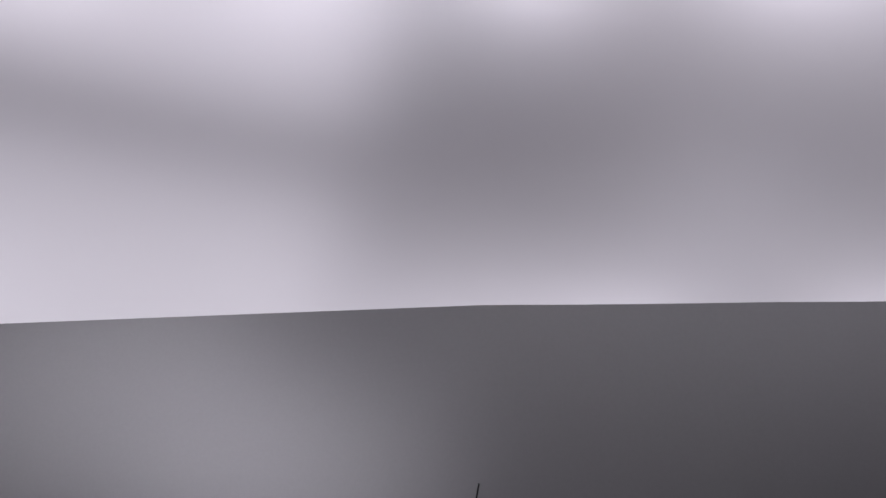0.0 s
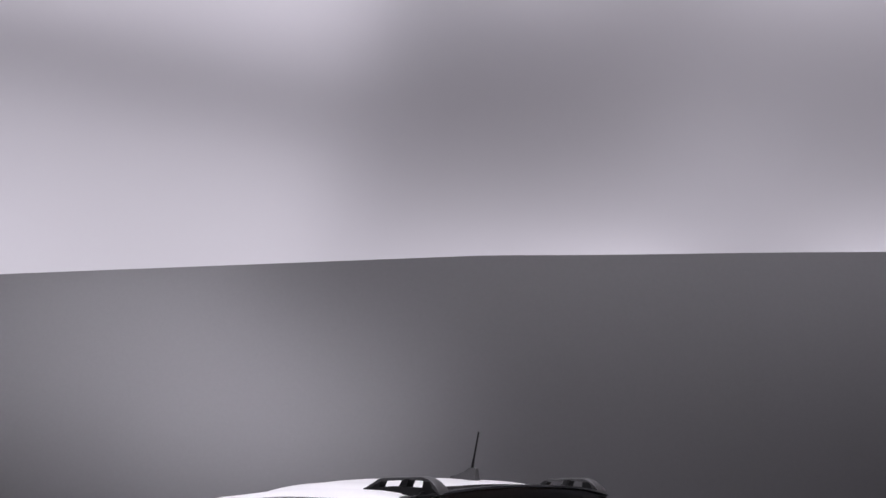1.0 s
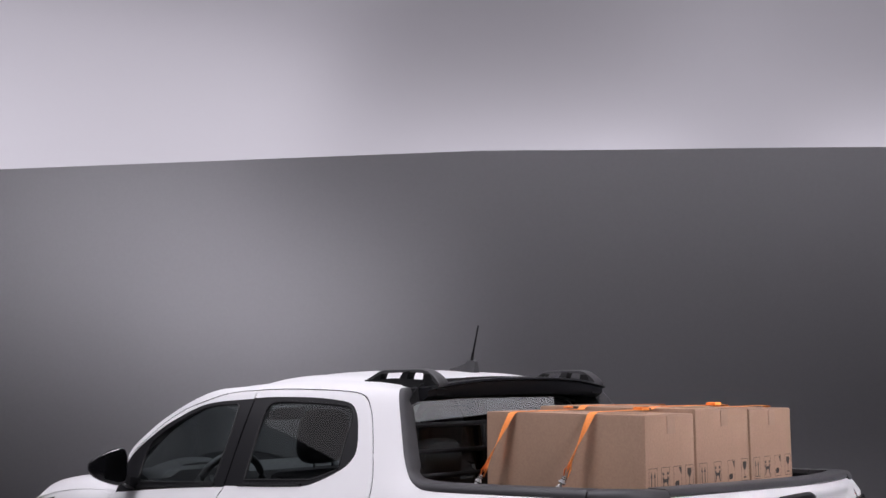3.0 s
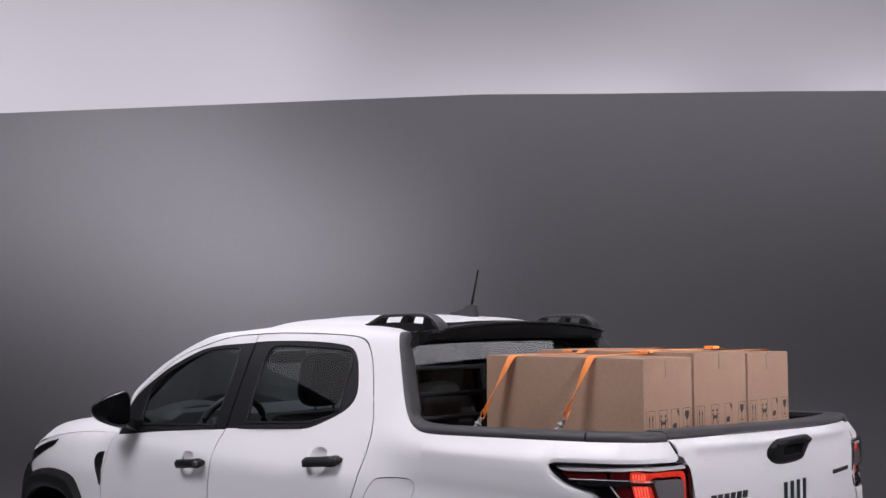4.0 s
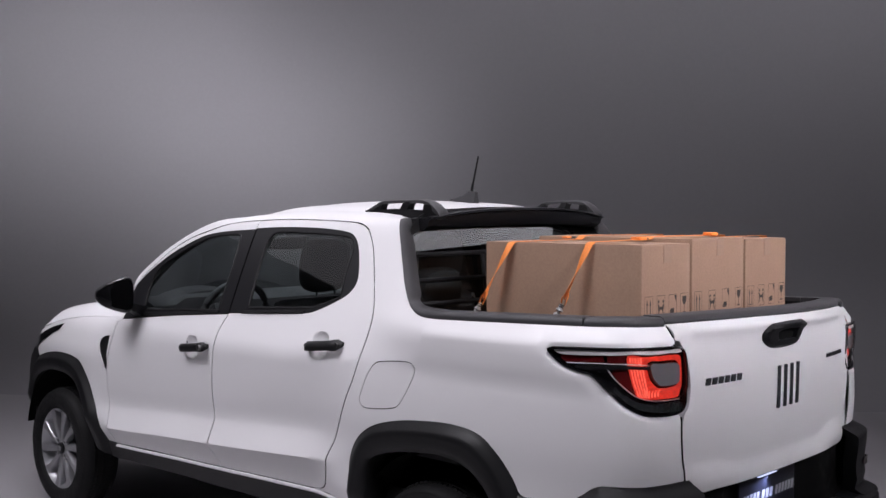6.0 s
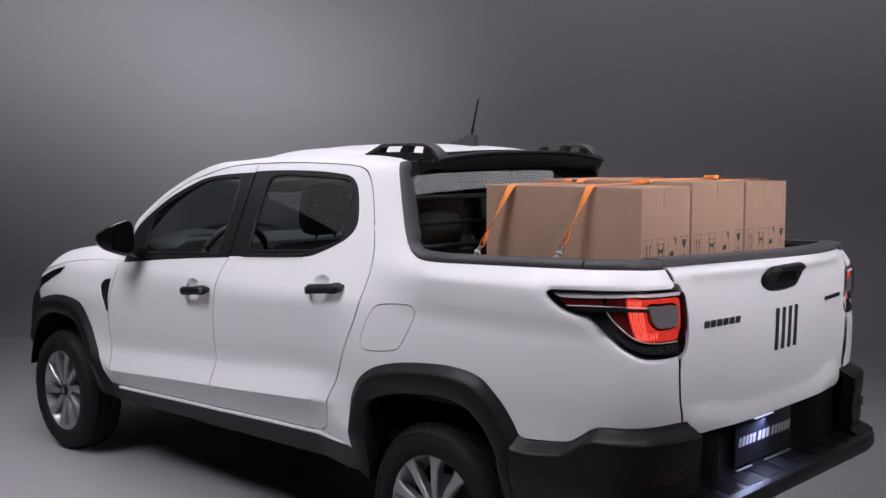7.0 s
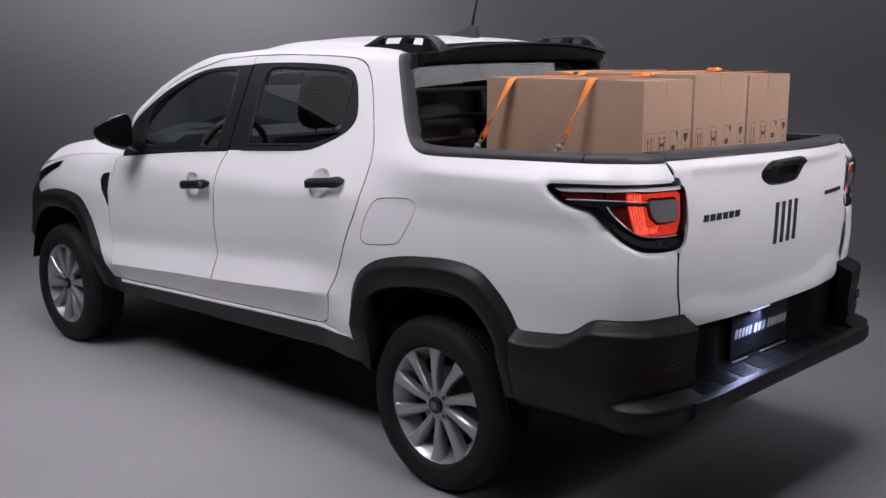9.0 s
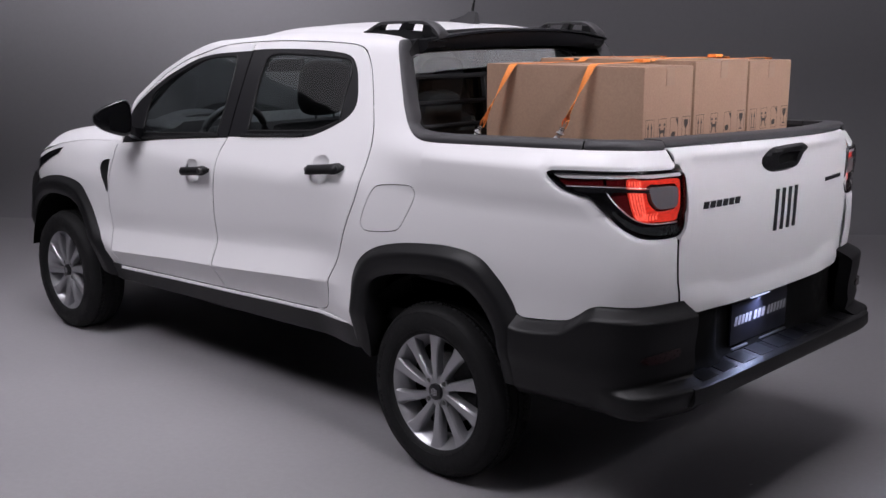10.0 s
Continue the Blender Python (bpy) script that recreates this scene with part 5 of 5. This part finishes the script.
# ---- the load ----
def carton(name, y0, y1, x0, x1, z0, z1, tape_y, label):
    b = thing(name, label, "cardboard box", "cardboard boxes in the bed")
    b.location = ((x0 + x1) / 2, (y0 + y1) / 2, z0)
    w, l, h = y1 - y0, x1 - x0, z1 - z0
    part("box_body", block((0, 0, h / 2), (l, w, h - .003), .004), CARD, b, "brown cardboard")
    for s in (-1, 1):
        part("top_flap", block((0, s * w / 4, h - .001), (l - .004, w / 2 - .003, .004), .0015), CARD, b, "closed cardboard flap")
    part("packing_tape", block((l / 2 + .0006, tape_y - (y0 + y1) / 2, h - .03), (.0012, .045, .056), 0), TAPE, b, "strip of brown tape")
    part("packing_tape", block((0, tape_y - (y0 + y1) / 2, h + .0016), (l, .045, .001), 0), TAPE, b, "strip of brown tape")
    # printed handling marks: four framed signs
    cw = .0545
    for i in range(4):
        c = -w / 2 + .036 + i * ((w - .07) / 3) * .985
        zc = 1.2225 - z0
        bm = bmesh.new()
        X = l / 2 + .0022

        def bar(ya, za, yb, zb, t):
            d = Vector((0, yb - ya, zb - za))
            n = Vector((0, -d.z, d.y)).normalized() * t / 2
            p, q = Vector((X, c + ya, zc + za)), Vector((X, c + yb, zc + zb))
            bm.faces.new([bm.verts.new(v) for v in (p - n, q - n, q + n, p + n)])

        def shape(pts):
            bm.faces.new([bm.verts.new((X, c + ya, zc + za)) for ya, za in pts])

        a, e = .0225, .036
        for p in ((-a, -e, a, -e), (a, -e, a, e), (a, e, -a, e), (-a, e, -a, -e)):
            bar(*p, .0014)
        if i == 0:
            for s in (-.009, .009):
                bar(s, -.026, s, .016, .004)
                shape([(s - .005, .008), (s + .005, .008), (s, .027)])
            bar(-.016, -.029, .016, -.029, .003)
        elif i == 1:
            for s in (-1, 1):
                shape([(s * .013 + .005 * math.cos(k * .785), .017 + .005 * math.sin(k * .785)) for k in range(8)])
                bar(s * .014, .008, s * .010, -.012, .008)
                bar(s * .010, -.012, s * .016, -.028, .005)
            bar(-.008, -.004, .008, -.004, .010)
        elif i == 2:
            shape([(-.016, -.026), (.004, -.026), (.008, -.020), (.008, -.008), (-.010, -.008), (-.016, -.014)])
            shape([(.008, .033), (.021, .033), (.021, .010), (.016, .018)])
        else:
            shape([(-.012, .027), (.013, .027), (.012, .012), (.004, .0), (-.004, .0), (-.012, .012)])
            bar(0, 0, 0, -.024, .0025)
            shape([(-.011, -.027), (.011, -.027), (.008, -.023), (-.008, -.023)])
        tagged(part("handling_mark", bm, INK, b, "printed handling sign" if i == 0 else "", None), kind="stuff")
    return b


BED_Z = .671
carton("cardboard_box", -.524, -.245, -.020, .622, BED_Z, 1.418, -.380, "brown cardboard box beside the near bed rail, under orange straps")
carton("cardboard_box", -.233, .109, -.020, .622, BED_Z, 1.431, -.053, "brown cardboard box standing between two others, under orange straps")
carton("cardboard_box", .121, .424, -.020, .622, BED_Z, 1.423, .278, "brown cardboard box beside the far bed rail, under orange straps")


def strap(path, wide, bm=None):
    """Flat webbing: path of (point, width direction)."""
    secs = []
    for p, w in path:
        p, w = Vector(p), Vector(w).normalized() * wide / 2
        n = Vector((0, 0, .001))
        secs.append([p - w, p + w, p + w + n, p - w + n])
    return loft(secs, bm)


def tie(near, hook, hz, far, buckles, kind):
    s = thing("ratchet_strap", kind, "strap", "straps over the boxes")
    hx, hy = hook
    (x0, top), x1 = near, far
    run = lambda y: x0 + (x1 - x0) * (y + .53) / .95
    a, b = Vector((x0, -.530, top)), Vector((hx, hy, hz))
    mid = a.lerp(b, .66)
    p = [(a.lerp(b, .80), (.5, -.6, .4)), (a.lerp(b, .70), (.35, -1, .2)), (mid, (.4, -1, .1)), (a.lerp(b, .45), (.8, -.8, .1)), (a.lerp(b, .2), (1, -.3, 0)), (a + Vector((0, -.001, -.003)), (1, 0, 0)), ((x0 + .003, -.520, top + .004), (1, 0, 0))]
    p += [((run(-.25), -.25, top + .008), (1, 0, 0)), ((run(-.23), -.23, 1.4365), (1, 0, 0)), ((run(.11), .11, 1.4365), (1, 0, 0)), ((run(.125), .125, 1.430), (1, 0, 0)), ((x1, .422, 1.430), (1, 0, 0)), ((x1, .430, 1.420), (1, 0, 0)), ((x1 - .05, .60, 1.19), (1, 0, 0))]
    part("webbing", strap(p, .030), ORANGE, s, "orange webbing", 60)
    part("loose_loop", strap([(a.lerp(b, .64), (.5, -1, .1)), (a.lerp(b, .76) + Vector((.014, -.004, 0)), (.3, -1, 0)), (a.lerp(b, .88) + Vector((.018, -.006, 0)), (.5, -1, 0))], .016), ORANGE, s, "folded orange tail", 60)
    part("loop_side", strap([(a.lerp(b, .66), (.5, -1, .1)), (a.lerp(b, .78) + Vector((-.010, 0, 0)), (.3, -1, 0)), (a.lerp(b, .88) + Vector((-.002, 0, 0)), (.5, -1, 0))], .014), ORANGE, s, "folded orange loop", 60)
    part("hook", tube([b + Vector((-.014, -.006, -.012)), b, a.lerp(b, .93), a.lerp(b, .86)], [.0085, .0095, .008, .005], 10), CHROME, s, "bright steel hook")
    for k in (.965, .905, .88):
        part("hook_grip", tube([a.lerp(b, k), a.lerp(b, k - .010)], .0098, 10), SATIN, s, "black band on the hook" if k > .96 else "")
    part("hook_collar", tube([a.lerp(b, .95), a.lerp(b, .935)], .0125, 10), CHROME, s, "steel collar")
    for by in buckles:
        size = (.036, .045, .012) if len(buckles) > 1 else (.022, .030, .007)
        part("buckle", block((run(by), by, 1.4415 if -.24 < by < .12 else 1.432), size, .003), ORANGE, s, "orange covered buckle")
        part("buckle_bar", block((run(by), by + .033, 1.440 if -.24 < by < .12 else 1.431), (.030, .010, .008), .003), STEEL, s, "steel buckle bar")
    return s


tie((.098, 1.415), (.000, -.600), 1.176, .357, (-.30,), "orange ratchet strap hooked to the bed rail")
tie((.429, 1.421), (.356, -.600), 1.196, .53, (-.29, .10), "bright orange ratchet strap with two buckles")


def fleck(place, size, turn):
    """A crumb of torn paper, slightly curled."""
    bm = bmesh.new()
    rim = [(1, .1, .15), (.5, .7, .35), (-.3, .8, .1), (-.9, .2, .3), (-.6, -.6, .12), (.4, -.7, .3)]
    rim = [bm.verts.new((x * size, y * size, .002 + z * size)) for x, y, z in rim]
    tip = bm.verts.new((0, 0, .001))
    for a, b in zip(rim, rim[1:] + rim[:1]):
        bm.faces.new((tip, a, b))
    ob = link_mesh("paper_fleck", bm, PALE_STRIP, smooth_angle=40)
    ob.matrix_world = pose(*place, 0, 0, turn)
    return tagged(ob, "tiny white paper fleck on the studio floor", "litter")


fleck((.84, -.11, 0), .006, 20)
